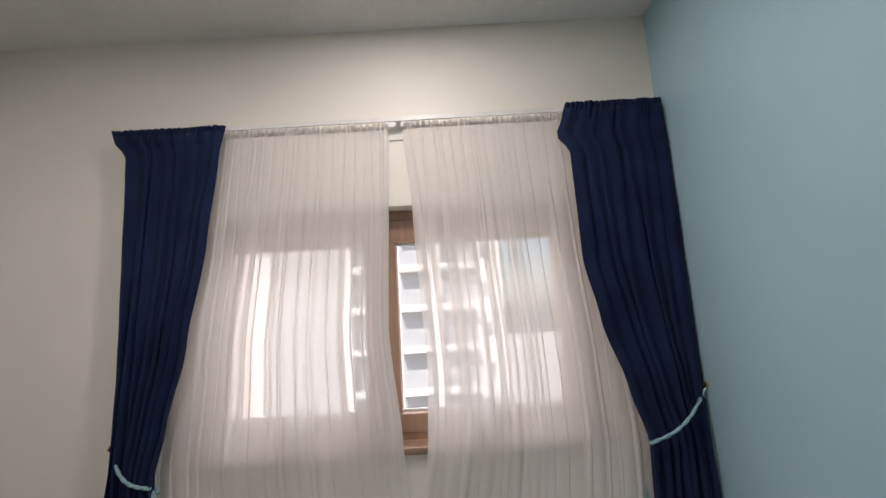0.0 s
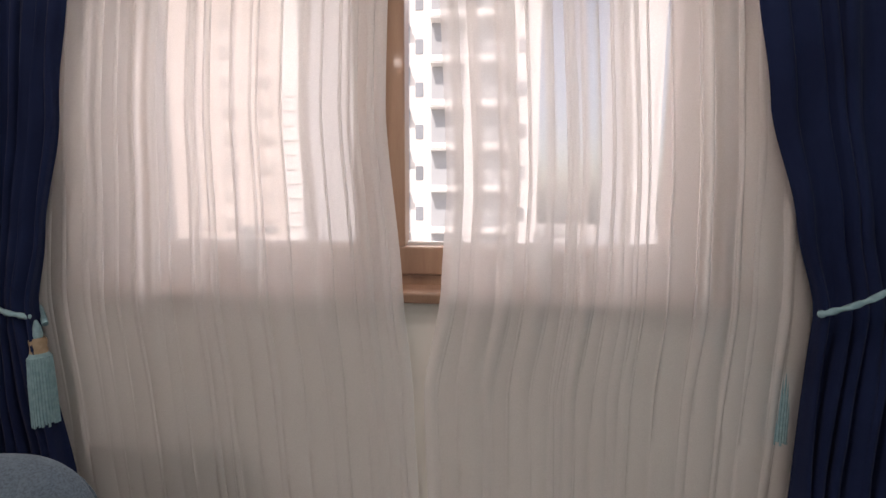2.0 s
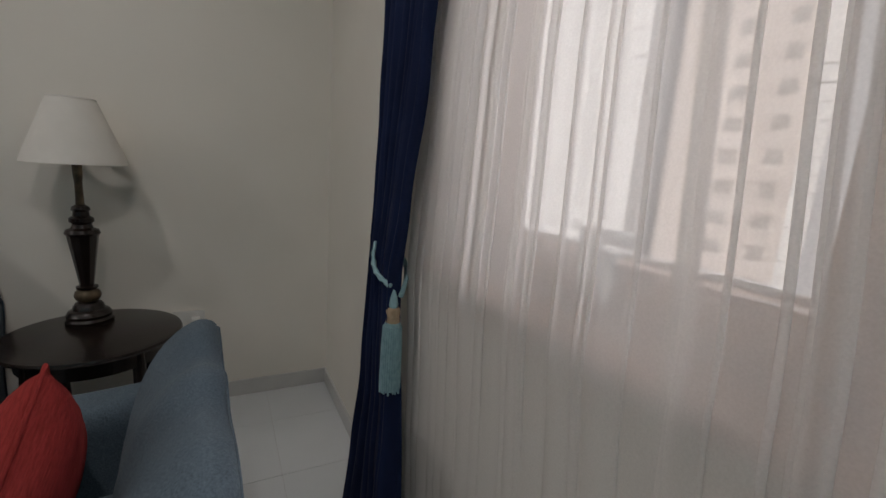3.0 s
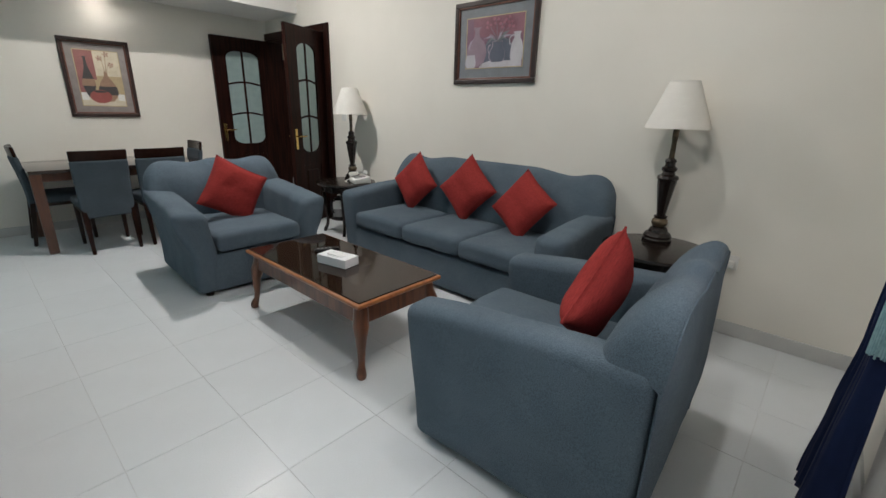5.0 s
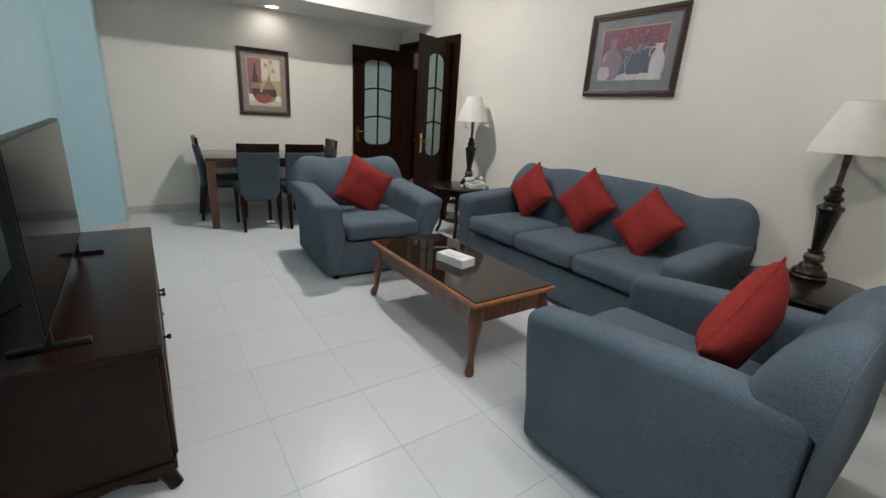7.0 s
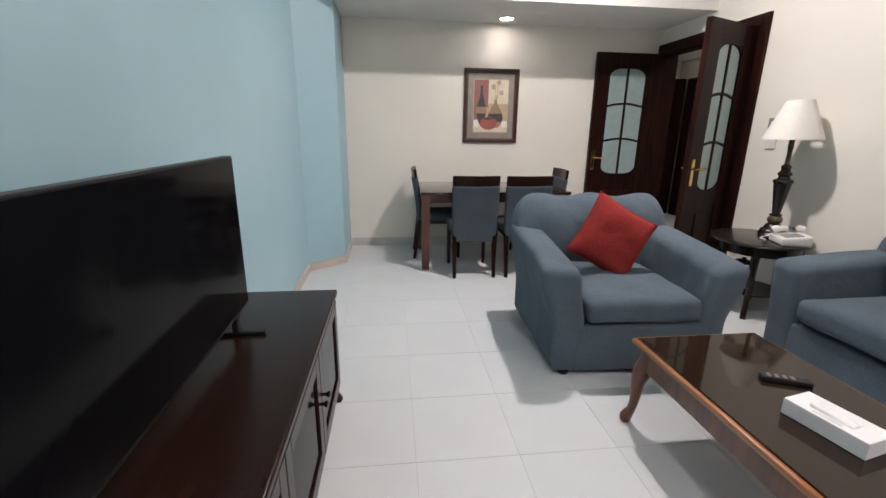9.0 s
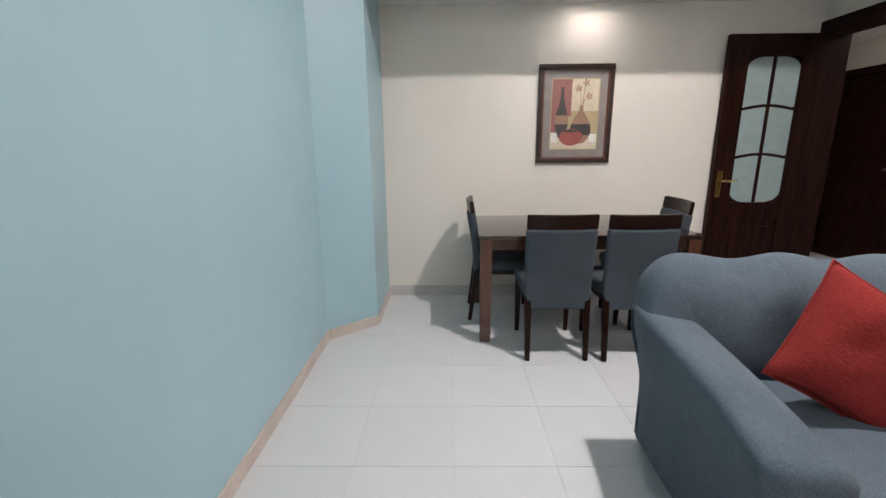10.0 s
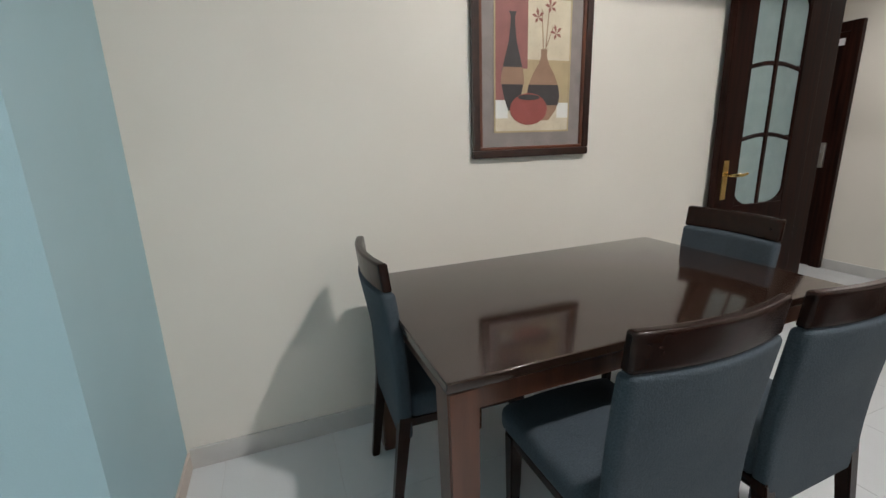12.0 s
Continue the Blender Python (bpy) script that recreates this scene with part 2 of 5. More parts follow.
def box(x0, x1, y0, y1, z0, z1, bevel=0.0, segments=2, bm=None):
    out = bm or bmesh.new()
    made = bmesh.ops.create_cube(out, size=1)["verts"]
    for v in made:
        v.co = ((x0 + x1) / 2 + v.co.x * (x1 - x0), (y0 + y1) / 2 + v.co.y * (y1 - y0), (z0 + z1) / 2 + v.co.z * (z1 - z0))
    if bevel:
        edges = list({e for v in made for e in v.link_edges})
        bmesh.ops.bevel(out, geom=edges, offset=bevel, segments=segments, profile=0.6, affect="EDGES")
    return out


def soft(x0, x1, y0, y1, z0, z1, r, shape=None, n=12):
    """A rounded block on a grid, bent by shape(x, y, z) -> (x, y, z)."""
    bm = bmesh.new()
    half = Vector(((x1 - x0) / 2, (y1 - y0) / 2, (z1 - z0) / 2))
    mid = Vector(((x0 + x1) / 2, (y0 + y1) / 2, (z0 + z1) / 2))
    r = min(r, *(h * 0.98 for h in half))
    bmesh.ops.create_cube(bm, size=2)
    bmesh.ops.subdivide_edges(bm, edges=bm.edges, cuts=n, use_grid_fill=True)
    for v in bm.verts:
        p = []
        for c, h in zip(v.co, half):
            s = abs(c)
            core = (h - r) / h
            edge = 0.55
            w = s / edge * core if s < edge else core + (s - edge) / (1 - edge) * (1 - core)
            p.append(math.copysign(w * h, c))
        p = Vector(p)
        q = Vector([max(-(h - r), min(h - r, c)) for c, h in zip(p, half)])
        d = p - q
        if d.length > 1e-9:
            p = q + d.normalized() * r
        p += mid
        v.co = shape(*p) if shape else p
    return bm


def lathe(profile, segments=24, closed=True):
    """Turns (radius, z) pairs round the z axis."""
    bm = bmesh.new()
    rings = []
    for r, z in profile:
        rings.append([bm.verts.new((r * math.cos(a), r * math.sin(a), z)) for a in (2 * math.pi * i / segments for i in range(segments))])
    for a, b in zip(rings, rings[1:]):
        for i in range(segments):
            bm.faces.new((a[i], a[(i + 1) % segments], b[(i + 1) % segments], b[i]))
    if closed:
        bm.faces.new(rings[0]), bm.faces.new(rings[-1])
    return bm


def sweep(points, radii, segments=10, square=0.0):
    """A tube along points with a radius at each; square flattens the round section."""
    bm = bmesh.new()
    pts = [Vector(p) for p in points]
    rings = []
    for i, p in enumerate(pts):
        d = (pts[min(i + 1, len(pts) - 1)] - pts[max(i - 1, 0)]).normalized()
        side = d.cross(Vector((0, 1, 0.01))).normalized()
        up = side.cross(d)
        ring = []
        for k in range(segments):
            a = 2 * math.pi * (k + 0.5) / segments
            c, s = math.cos(a), math.sin(a)
            f = 1.0 / max(abs(c), abs(s)) ** square
            ring.append(bm.verts.new(p + (side * c + up * s) * radii[i] * f))
        rings.append(ring)
    for a, b in zip(rings, rings[1:]):
        for k in range(segments):
            bm.faces.new((a[k], a[(k + 1) % segments], b[(k + 1) % segments], b[k]))
    bm.faces.new(rings[0]), bm.faces.new(rings[-1])
    return bm


def taper(top, bottom, z0, z1, ox=0.0, oy=0.0, bevel=0.004):
    """A square leg, top and bottom half-widths, whose foot is shifted by ox, oy."""
    bm = box(-1, 1, -1, 1, z0, z1)
    for v in bm.verts:
        low = v.co.z < (z0 + z1) / 2
        k = bottom if low else top
        v.co.x, v.co.y = v.co.x * k + (ox if low else 0), v.co.y * k + (oy if low else 0)
    bmesh.ops.bevel(bm, geom=list(bm.edges), offset=bevel, segments=2, affect="EDGES")
    return bm


def plate(points, thickness, axis="y"):
    """A flat plate with the outline points (u, z), standing in the plane across axis, its face at 0."""
    bm = bmesh.new()
    def at(u, z, d):
        return (u, d, z) if axis == "y" else (d, u, z)
    front = [bm.verts.new(at(u, z, 0)) for u, z in points]
    back = [bm.verts.new(at(u, z, -thickness)) for u, z in points]
    bm.faces.new(front), bm.faces.new(back[::-1])
    for i in range(len(points)):
        j = (i + 1) % len(points)
        bm.faces.new((front[i], back[i], back[j], front[j]))
    return bm


def smoothstep(a, b, x):
    t = max(0.0, min(1.0, (x - a) / (b - a)))
    return t * t * (3 - 2 * t)


def along(table, z):
    """Smooth value of a table of (z, value), falling z."""
    if z >= table[0][0]:
        return table[0][1]
    for (za, a), (zb, b) in zip(table, table[1:]):
        if z >= zb:
            return a + (b - a) * smoothstep(0, 1, (za - z) / (za - zb)) * 0.5 + (b - a) * 0.5 * (za - z) / (za - zb)
    return table[-1][1]


# ---- the room ----
XL, XB, YW, YD = -2.14, 1.70, 2.965, -3.50
TOP, LOW, STEP = 3.18, 2.42, -2.66
C1, C2 = (1.69, -2.56), (1.39, -2.83)
DOOR0, DOOR1, DOORH = -3.50, -2.06, 2.20
WX0, WX1, WZ0, WZ1 = -0.72, 1.32, 1.06, 2.22


def structure(name, bm, mat, label):
    ob = part(name, bm, mat)
    return tagged(ob, label, "structure", kind="structure")


structure("floor", box(-3.95, 1.9, -5.7, 3.2, -0.14, -0.0025), GROUT, "grey joints and screed under pale floor tiles")
structure("ceiling_living", box(XL - 0.2, XB + 0.2, STEP, YW + 0.25, TOP, TOP + 0.12), WHITE, "matt white textured living room ceiling")
structure("ceiling_dining", box(XL, XB + 0.2, YD - 0.2, STEP, LOW, TOP + 0.12), WHITE, "dropped white ceiling over the dining corner")
structure("ceiling_hall", box(-3.95, XL - 0.2, -5.7, -1.3, LOW, LOW + 0.12), WHITE, "white hall ceiling")
structure("wall_dining", box(XL - 0.2, XB + 0.2, YD - 0.2, YD, 0, TOP), CREAM, "cream painted wall behind the dining table")
wb = box(XL - 0.2, XL, DOOR1, YW + 0.25, 0, TOP)
box(XL - 0.2, XL, DOOR0, DOOR1, DOORH, TOP, bm=wb)
structure("wall_sofa", wb, CREAM, "cream painted wall behind the sofa with a doorway")
structure("wall_blue", box(XB, XB + 0.2, C1[1], YW + 0.25, 0, TOP), BLUE, "light blue painted wall behind the television")
bm = bmesh.new()
outline = [(XB + 0.2, C1[1]), (XB, C1[1]), C2, (C2[0], YD), (XB + 0.2, YD)]
low_ring = [bm.verts.new((x, y, 0)) for x, y in outline]
high_ring = [bm.verts.new((x, y, LOW)) for x, y in outline]
for i in range(5):
    j = (i + 1) % 5
    bm.faces.new((low_ring[i], low_ring[j], high_ring[j], high_ring[i]))
bm.faces.new(high_ring), bm.faces.new(low_ring)
structure("wall_blue_pier", bm, BLUE, "light blue painted pier with a slanted corner")
wb = box(XL, XB, YW, YW + 0.25, 0, WZ0)
box(XL, XB, YW, YW + 0.25, WZ1, TOP, bm=wb)
box(XL, WX0, YW, YW + 0.25, WZ0, WZ1, bm=wb)
box(WX1, XB, YW, YW + 0.25, WZ0, WZ1, bm=wb)
structure("wall_window", wb, CREAM, "cream painted wall round the window")
structure("wall_hall_far", box(-3.95, -3.75, -5.7, -1.3, 0, LOW), CREAM, "cream painted hall wall")
structure("wall_hall_end", box(-3.75, XL - 0.2, -1.5, -1.3, 0, LOW), CREAM, "cream painted hall end wall")
structure("wall_hall_back", box(-3.75, XL - 0.2, -5.7, -5.5, 0, LOW), CREAM, "cream painted hall end wall")
structure("wall_hall_side", box(XL - 0.22, XL - 0.2, -5.5, YD - 0.2, 0, LOW), CREAM, "cream painted hall side wall")

SK = 0.092


def skirting(name, bm, mat=SKIRT):
    return structure(name, bm, mat, "glazed tile skirting along the wall")


skirting("baseboard_sofa", box(XL, XL + 0.012, DOOR1 + 0.08, YW, 0, SK, 0.003))
skirting("baseboard_window", box(XL + 0.012, XB - 0.012, YW - 0.012, YW, 0, SK, 0.003))
skirting("baseboard_dining", box(XL + 0.012, C2[0] - 0.012, YD, YD + 0.012, 0, SK, 0.003))
skirting("baseboard_blue", box(XB - 0.012, XB, C1[1], YW - 0.012, 0, 0.075, 0.003), PINKSKIRT)
skirting("baseboard_pier", box(C2[0] - 0.012, C2[0], YD, C2[1], 0, 0.075, 0.003), PINKSKIRT)
dv = Vector((C2[0] - C1[0], C2[1] - C1[1], 0))
ob = skirting("baseboard_slant", box(0, dv.length + 0.01, -0.012, 0.0, 0, 0.075, 0.003), PINKSKIRT)
ob.matrix_basis = Matrix.Translation((*C1, 0)) @ Matrix.Rotation(math.atan2(dv.y, dv.x), 4, "Z")
skirting("baseboard_hall", box(-3.75, -3.738, -4.03, -1.5, 0, SK, 0.003))

# window
win = thing("window_1", "wooden casement window with two sashes behind sheer curtains", "window", kind="structure")
FY0, FY1 = 3.07, 3.17
bm = box(WX0, WX1, FY0, FY1, WZ1 - 0.05, WZ1, 0.004)
box(WX0, WX1, FY0, FY1, WZ0 + 0.001, WZ0 + 0.06, 0.004, bm=bm)
box(WX0, WX0 + 0.05, FY0, FY1, WZ0 + 0.06, WZ1 - 0.05, 0.004, bm=bm)
box(WX1 - 0.05, WX1, FY0, FY1, WZ0 + 0.06, WZ1 - 0.05, 0.004, bm=bm)
part("window_frame", bm, OAK, win)
GZ0, GZ1 = 1.212, 2.055
for s0, s1, g0, g1 in ((WX0 + 0.052, 0.244, -0.535, 0.165), (0.248, WX1 - 0.052, 0.326, 1.13)):
    bm = box(s0, s1, FY0 - 0.012, FY1 - 0.02, GZ1, WZ1 - 0.052, 0.006)
    box(s0, s1, FY0 - 0.012, FY1 - 0.02, WZ0 + 0.062, GZ0, 0.006, bm=bm)
    box(s0, g0, FY0 - 0.012, FY1 - 0.02, GZ0, GZ1, 0.006, bm=bm)
    box(g1, s1, FY0 - 0.012, FY1 - 0.02, GZ0, GZ1, 0.006, bm=bm)
    sash = part("sash", bm, OAK, win)
    pane = part("pane", box(g0 - 0.005, g1 + 0.005, 3.128, 3.134, GZ0 - 0.005, GZ1 + 0.005), CLEAR, sash)
    pane.visible_shadow = False
    bm = box(g0 - 0.004, g1 + 0.004, 3.112, 3.127, GZ1 - 0.012, GZ1, 0.003)
    box(g0 - 0.004, g1 + 0.004, 3.112, 3.127, GZ0, GZ0 + 0.012, 0.003, bm=bm)
    part("glazing_bead", bm, RAIL, sash)
    hx = (g0 + g1) / 2 + 0.01
    bm = box(hx - 0.045, hx + 0.045, 3.040, 3.060, 1.13, 1.232, 0.008)
    box(hx - 0.016, hx + 0.016, 3.01, 3.046, 1.225, 1.262, 0.005, bm=bm)
    box(hx - 0.014, hx + 0.105, 3.003, 3.022, 1.250, 1.276, 0.007, bm=bm)
    part("window_handle", bm, PLASTIC, sash, "white lever window handle")
part("window_sill", box(WX0 - 0.03, WX1 + 0.03, 2.936, FY0, WZ0 - 0.002, WZ0 + 0.03, 0.006), OAK, win)

# doorway with two glazed leaves
frame_ob = thing("door_frame", "dark mahogany frame of the hall doorway", "door frame", kind="structure")
for y0, y1, z0, z1 in ((DOOR0 + 0.002, DOOR0 + 0.03, 0, DOORH), (DOOR1 - 0.07, DOOR1, 0, DOORH), (DOOR0 + 0.03, DOOR1 - 0.07, DOORH - 0.035, DOORH)):
    part("jamb" if z0 == 0 else "head", box(XL - 0.21, XL + 0.015, y0, y1, z0, z1, 0.004), DOORWOOD, frame_ob)
for y0, y1, z0, z1 in ((DOOR1 - 0.02, DOOR1 + 0.06, 0, DOORH + 0.06), (DOOR0 + 0.003, DOOR1 - 0.02, DOORH - 0.02, DOORH + 0.06)):
    part("architrave", box(XL + 0.002, XL + 0.03, y0, y1, z0, z1, 0.007), DOORWOOD, frame_ob)


def door_leaf(name, m, width, height):
    """A glazed leaf: hinge at x = 0, free edge at x = width, 45 mm thick, centred on y = 0."""
    d = thing(name, "open dark mahogany door leaf with six frosted panes and brass lever", "door", m, group="double door leaves", kind="structure")
    u0, u1, z0, z1 = 0.165, width - 0.165, 0.875, height - 0.195
    T = 0.022
    bm = box(0, u0, -T, T, 0.008, height, 0.003)
    box(u1, width, -T, T, 0.008, height, 0.003, bm=bm)
    box(u0, u1, -T, T, 0.008, 0.16, 0.003, bm=bm)
    box(u0, u1, -T, T, 0.70, z0 - 0.03, 0.003, bm=bm)
    box(u0, u1, -T, T, z1 + 0.03, height, 0.003, bm=bm)
    part("leaf_frame", bm, DOORWOOD, d)
    part("lower_panel", box(u0 - 0.004, u1 + 0.004, -0.012, 0.012, 0.155, 0.705), DOORWOOD, d)
    part("raised_panel", box(u0 + 0.05, u1 - 0.05, -0.02, 0.02, 0.22, 0.64, 0.012), DOORWOOD, d)
    # shoulders that shape the glazed field
    bm = bmesh.new()
    for side in (0, 1):
        for zc, dz in ((z1 + 0.032, -1), (z0 - 0.032, 1)):
            ue = u0 if side == 0 else u1
            s = 1 if side == 0 else -1
            pts = [(ue, zc), (ue + s * 0.13, zc)]
            pts += [(ue + s * (0.13 - 0.13 * math.sin(a)), zc + dz * (0.004 + 0.085 * (1 - math.cos(a)))) for a in (math.pi / 2 * i / 6 for i in range(1, 7))]
            ring_f = [bm.verts.new((u, -0.018, z)) for u, z in pts]
            ring_b = [bm.verts.new((u, 0.018, z)) for u, z in pts]
            bm.faces.new(ring_f), bm.faces.new(ring_b[::-1])
            for i in range(len(pts)):
                j = (i + 1) % len(pts)
                bm.faces.new((ring_f[i], ring_f[j], ring_b[j], ring_b[i]))
    part("shoulder", bm, DOORWOOD, d)
    third = (z1 - z0 + 0.06) / 3
    um = (u0 + u1) / 2
    for c, (a, b) in enumerate(((u0, um), (um, u1))):
        for r in range(3):
            zz0 = z0 - 0.03 + r * third
            part("pane", box(a, b, -0.004, 0.004, zz0 + (0.006 if r else 0), zz0 + third), FROST, d)
    part("mullion", box(um - 0.013, um + 0.013, -0.014, 0.014, z0 - 0.03, z1 + 0.03, 0.004), DOORWOOD, d)
    for r in (1, 2):
        zc = z0 - 0.03 + r * third
        pts = [(u0 + (u1 - u0) * i / 12, 0.0, zc - 0.015 + 0.03 * math.sin(math.pi * i / 12)) for i in range(13)]
        part("glazing_bar", sweep(pts, [0.012] * 13, 8, 0.6), DOORWOOD, d, smooth=40)
    for side in (-1, 1):
        bm = box(width - 0.075, width - 0.035, side * T, side * (T + 0.007), 0.89, 1.11, 0.003)
        handle = part("handle_plate", bm, BRASS, d, "polished brass back plate")
        pts = [(width - 0.055, side * (T + 0.005), 1.03), (width - 0.055, side * (T + 0.045), 1.03), (width - 0.075, side * (T + 0.055), 1.03),
               (width - 0.13, side * (T + 0.053), 1.028), (width - 0.175, side * (T + 0.05), 1.035)]
        part("lever", sweep(pts, [0.009, 0.009, 0.01, 0.009, 0.006], 10), BRASS, handle, smooth=50)
    for z in (0.25, 1.1, 1.95):
        part("hinge", box(-0.012, 0.012, -0.03, -0.018, z - 0.05, z + 0.05, 0.003), BRASS, d)
    return d


door_leaf("door_1", pose(XL + 0.01, -3.445, 0, 0, 0, 0), 0.755, 2.165)
door_leaf("door_2", pose(XL + 0.04, DOOR1 - 0.06, 0, 0, 0, 23.0), 0.655, 2.165)

hall_door = thing("door_hall", "closed dark mahogany entrance door with steel lock", "door", kind="structure")
part("leaf", box(-3.75, -3.715, -5.05, -4.12, 0.005, 2.05, 0.004), DOORWOOD, hall_door)
for y0, y1, z0, z1 in ((-5.13, -5.05, 0, 2.13), (-4.12, -4.04, 0, 2.13), (-5.05, -4.12, 2.05, 2.13)):
    part("casing", box(-3.75, -3.70, y0, y1, z0, z1, 0.005), DOORWOOD, hall_door)
for z0, z1 in ((0.2, 0.9), (1.15, 1.9)):
    part("door_panel", box(-3.716, -3.706, -4.95, -4.24, z0, z1, 0.008), DOORWOOD, hall_door)
part("notice_plate", box(-3.712, -3.702, -4.27, -4.15, 1.945, 2.0, 0.002), CARD, hall_door, "small white notice plate")
part("side_panel", box(-3.75, -3.71, -5.215, -5.13, 0, 2.13, 0.004), DOORWOOD, hall_door)
cup = thing("hall_cupboard", "tall dark mahogany cupboard in the hall", "cupboard")
part("body", box(-3.69, -2.40, -5.49, -5.22, 0.002, 2.13, 0.005), DOORWOOD, cup)
for k in range(2):
    leaf = part("door", box(-3.67 + 0.63 * k, -3.05 + 0.63 * k, -5.22, -5.20, 0.08, 2.10, 0.005), DOORWOOD, cup)
    part("door_panel", box(-3.58 + 0.63 * k, -3.14 + 0.63 * k, -5.20, -5.19, 0.2, 1.98, 0.006), DOORWOOD, leaf)
    part("knob", lathe([(0.007, 0), (0.007, 0.014), (0.014, 0.02), (0.014, 0.03), (0.0, 0.034)], 14, False), BRASS, leaf, smooth=40).matrix_basis = pose(-3.09 + 0.10 * k, -5.20, 1.05, -90, 0, 0)
part("lock_plate", box(-3.715, -3.695, -4.21, -4.15, 0.92, 1.14, 0.006), STEEL, hall_door)
part("lever", sweep([(-3.70, -4.18, 1.06), (-3.65, -4.18, 1.06), (-3.645, -4.24, 1.06), (-3.645, -4.31, 1.06)], [0.011] * 4, 10), STEEL, hall_door, smooth=50)

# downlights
# The fitting nearest the window is added to house its unseen lamp.
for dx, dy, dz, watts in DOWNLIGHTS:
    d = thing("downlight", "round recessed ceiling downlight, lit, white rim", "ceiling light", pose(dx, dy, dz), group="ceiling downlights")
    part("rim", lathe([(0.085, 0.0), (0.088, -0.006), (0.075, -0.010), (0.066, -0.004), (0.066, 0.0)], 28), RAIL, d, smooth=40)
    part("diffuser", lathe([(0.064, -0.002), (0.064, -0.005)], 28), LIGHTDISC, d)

# ---- curtains ----
rail = thing("curtain_rail", "white enamelled double curtain rail above the window", "curtain rail")
part("front_track", box(-1.02, 1.695, 2.893, 2.904, 2.632, 2.655, 0.003), RAIL, rail)
part("back_track", box(-0.95, 1.66, 2.946, 2.956, 2.615, 2.632, 0.003), RAIL, rail)
for bx in (-0.8, 0.38, 1.45):
    part("bracket", box(bx - 0.012, bx + 0.012, 2.904, YW, 2.648, 2.662, 0.003), RAIL, rail)
    part("bracket_foot", box(bx - 0.05, bx + 0.05, YW - 0.008, YW, 2.56, 2.665, 0.003), RAIL, rail)


def drape(name, left, right, z0, z1, y, folds, amp, mat, parent, seed, rows=70, per=10, lap=0.0, drift=0.5, thick=0.002):
    """A pleated hanging between two edge tables (z, x); amp is a table (z, depth of the folds)."""
    rng = random.Random(seed)
    phase = [rng.uniform(-0.9, 0.9) for _ in range(folds + 2)]
    depth = [rng.uniform(0.45, 1.3) for _ in range(folds + 2)]
    over = [lap * rng.uniform(-0.3, 1.0) for _ in range(folds + 2)]
    wide = np.cumsum([0] + [rng.uniform(0.6, 1.5) for _ in range(folds)])
    wide = wide / wide[-1]
    cols = folds * per
    verts, faces = [], []
    for r in range(rows + 1):
        z = z1 + (z0 - z1) * r / rows
        a, b, d = along(left, z), along(right, z), along(amp, z)
        for c in range(cols + 1):
            u = c / cols
            f = u * folds
            k = min(int(f), folds - 1)
            s = f - k
            w = wide[k] + (wide[k + 1] - wide[k]) * s
            ang = 2 * math.pi * s
            dep = depth[k] + (depth[k + 1] - depth[k]) * smoothstep(0, 1, s)
            hold = math.sin(math.pi * s)
            wob = 0.5 * math.sin(z * 2.3 + phase[k] * 4) * drift * hold
            yy = y - d * dep * (0.5 - 0.5 * math.cos(ang + wob))
            yy += 0.004 * noise.noise((u * 9 + seed, z * 5, 0))
            xx = a + (b - a) * w + 0.2 * d * math.sin(2 * ang) * phase[k] + 0.012 * drift * hold * math.sin(z * 3.1 + phase[k] * 7) + over[k] * (b - a) / folds * math.sin(ang) * (0.1 + 0.9 * smoothstep(0.75, 1.3, z))
            verts.append((xx, yy, z))
    for r in range(rows):
        for c in range(cols):
            i = r * (cols + 1) + c
            faces.append((i, i + 1, i + cols + 2, i + cols + 1))
    me = bpy.data.meshes.new(name)
    me.from_pydata(verts, [], faces)
    for p in me.polygons:
        p.use_smooth = True
    me.materials.append(mat)
    ob = new(name, me)
    ob.parent = parent
    if thick:
        mod = ob.modifiers.new("cloth", "SOLIDIFY")
        mod.thickness = thick
    return ob


def tassel(m, parent, label):
    t = part("tassel", lathe([(0.004, 0.0), (0.012, -0.02), (0.018, -0.045), (0.012, -0.065), (0.020, -0.08), (0.026, -0.10), (0.033, -0.115), (0.034, -0.15), (0.037, -0.31), (0.036, -0.325), (0.0, -0.325)], 18), ROPE, parent, label, smooth=50)
    t.matrix_basis = m @ Matrix.Diagonal((0.8, 0.8, 0.95, 1))
    part("tassel_neck", lathe([(0.022, -0.055), (0.027, -0.065), (0.024, -0.085), (0.027, -0.102)], 16), GOLDCORD, t, smooth=50)
    bm = bmesh.new()
    for k in range(26):
        a = 2 * math.pi * k / 26
        strand = sweep([(0.033 * math.cos(a), 0.033 * math.sin(a), -0.115), (0.0355 * math.cos(a), 0.0355 * math.sin(a), -0.2), (0.0375 * math.cos(a), 0.0375 * math.sin(a), -0.33 - 0.006 * math.sin(k * 2.7))], [0.0035, 0.0045, 0.004], 5)
        me = bpy.data.meshes.new("strand")
        strand.to_mesh(me), strand.free()
        bm.from_mesh(me)
        bpy.data.meshes.remove(me)
    part("fringe", bm, ROPE, t, smooth=60)
    return t


left_curtain = thing("curtain_left", "navy blue pleated curtain held by a cord tieback", "curtain", group="navy curtains")
L_OUT = [(2.69, -1.03), (2.60, -1.005), (2.52, -0.94), (1.9, -0.935), (1.4, -0.93), (1.08, -0.925), (0.7, -0.96), (0.0, -1.02)]
L_IN = [(2.69, -0.455), (2.5, -0.49), (2.07, -0.54), (1.6, -0.62), (1.25, -0.70), (1.05, -0.745), (0.8, -0.72), (0.5, -0.67), (0.0, -0.60)]
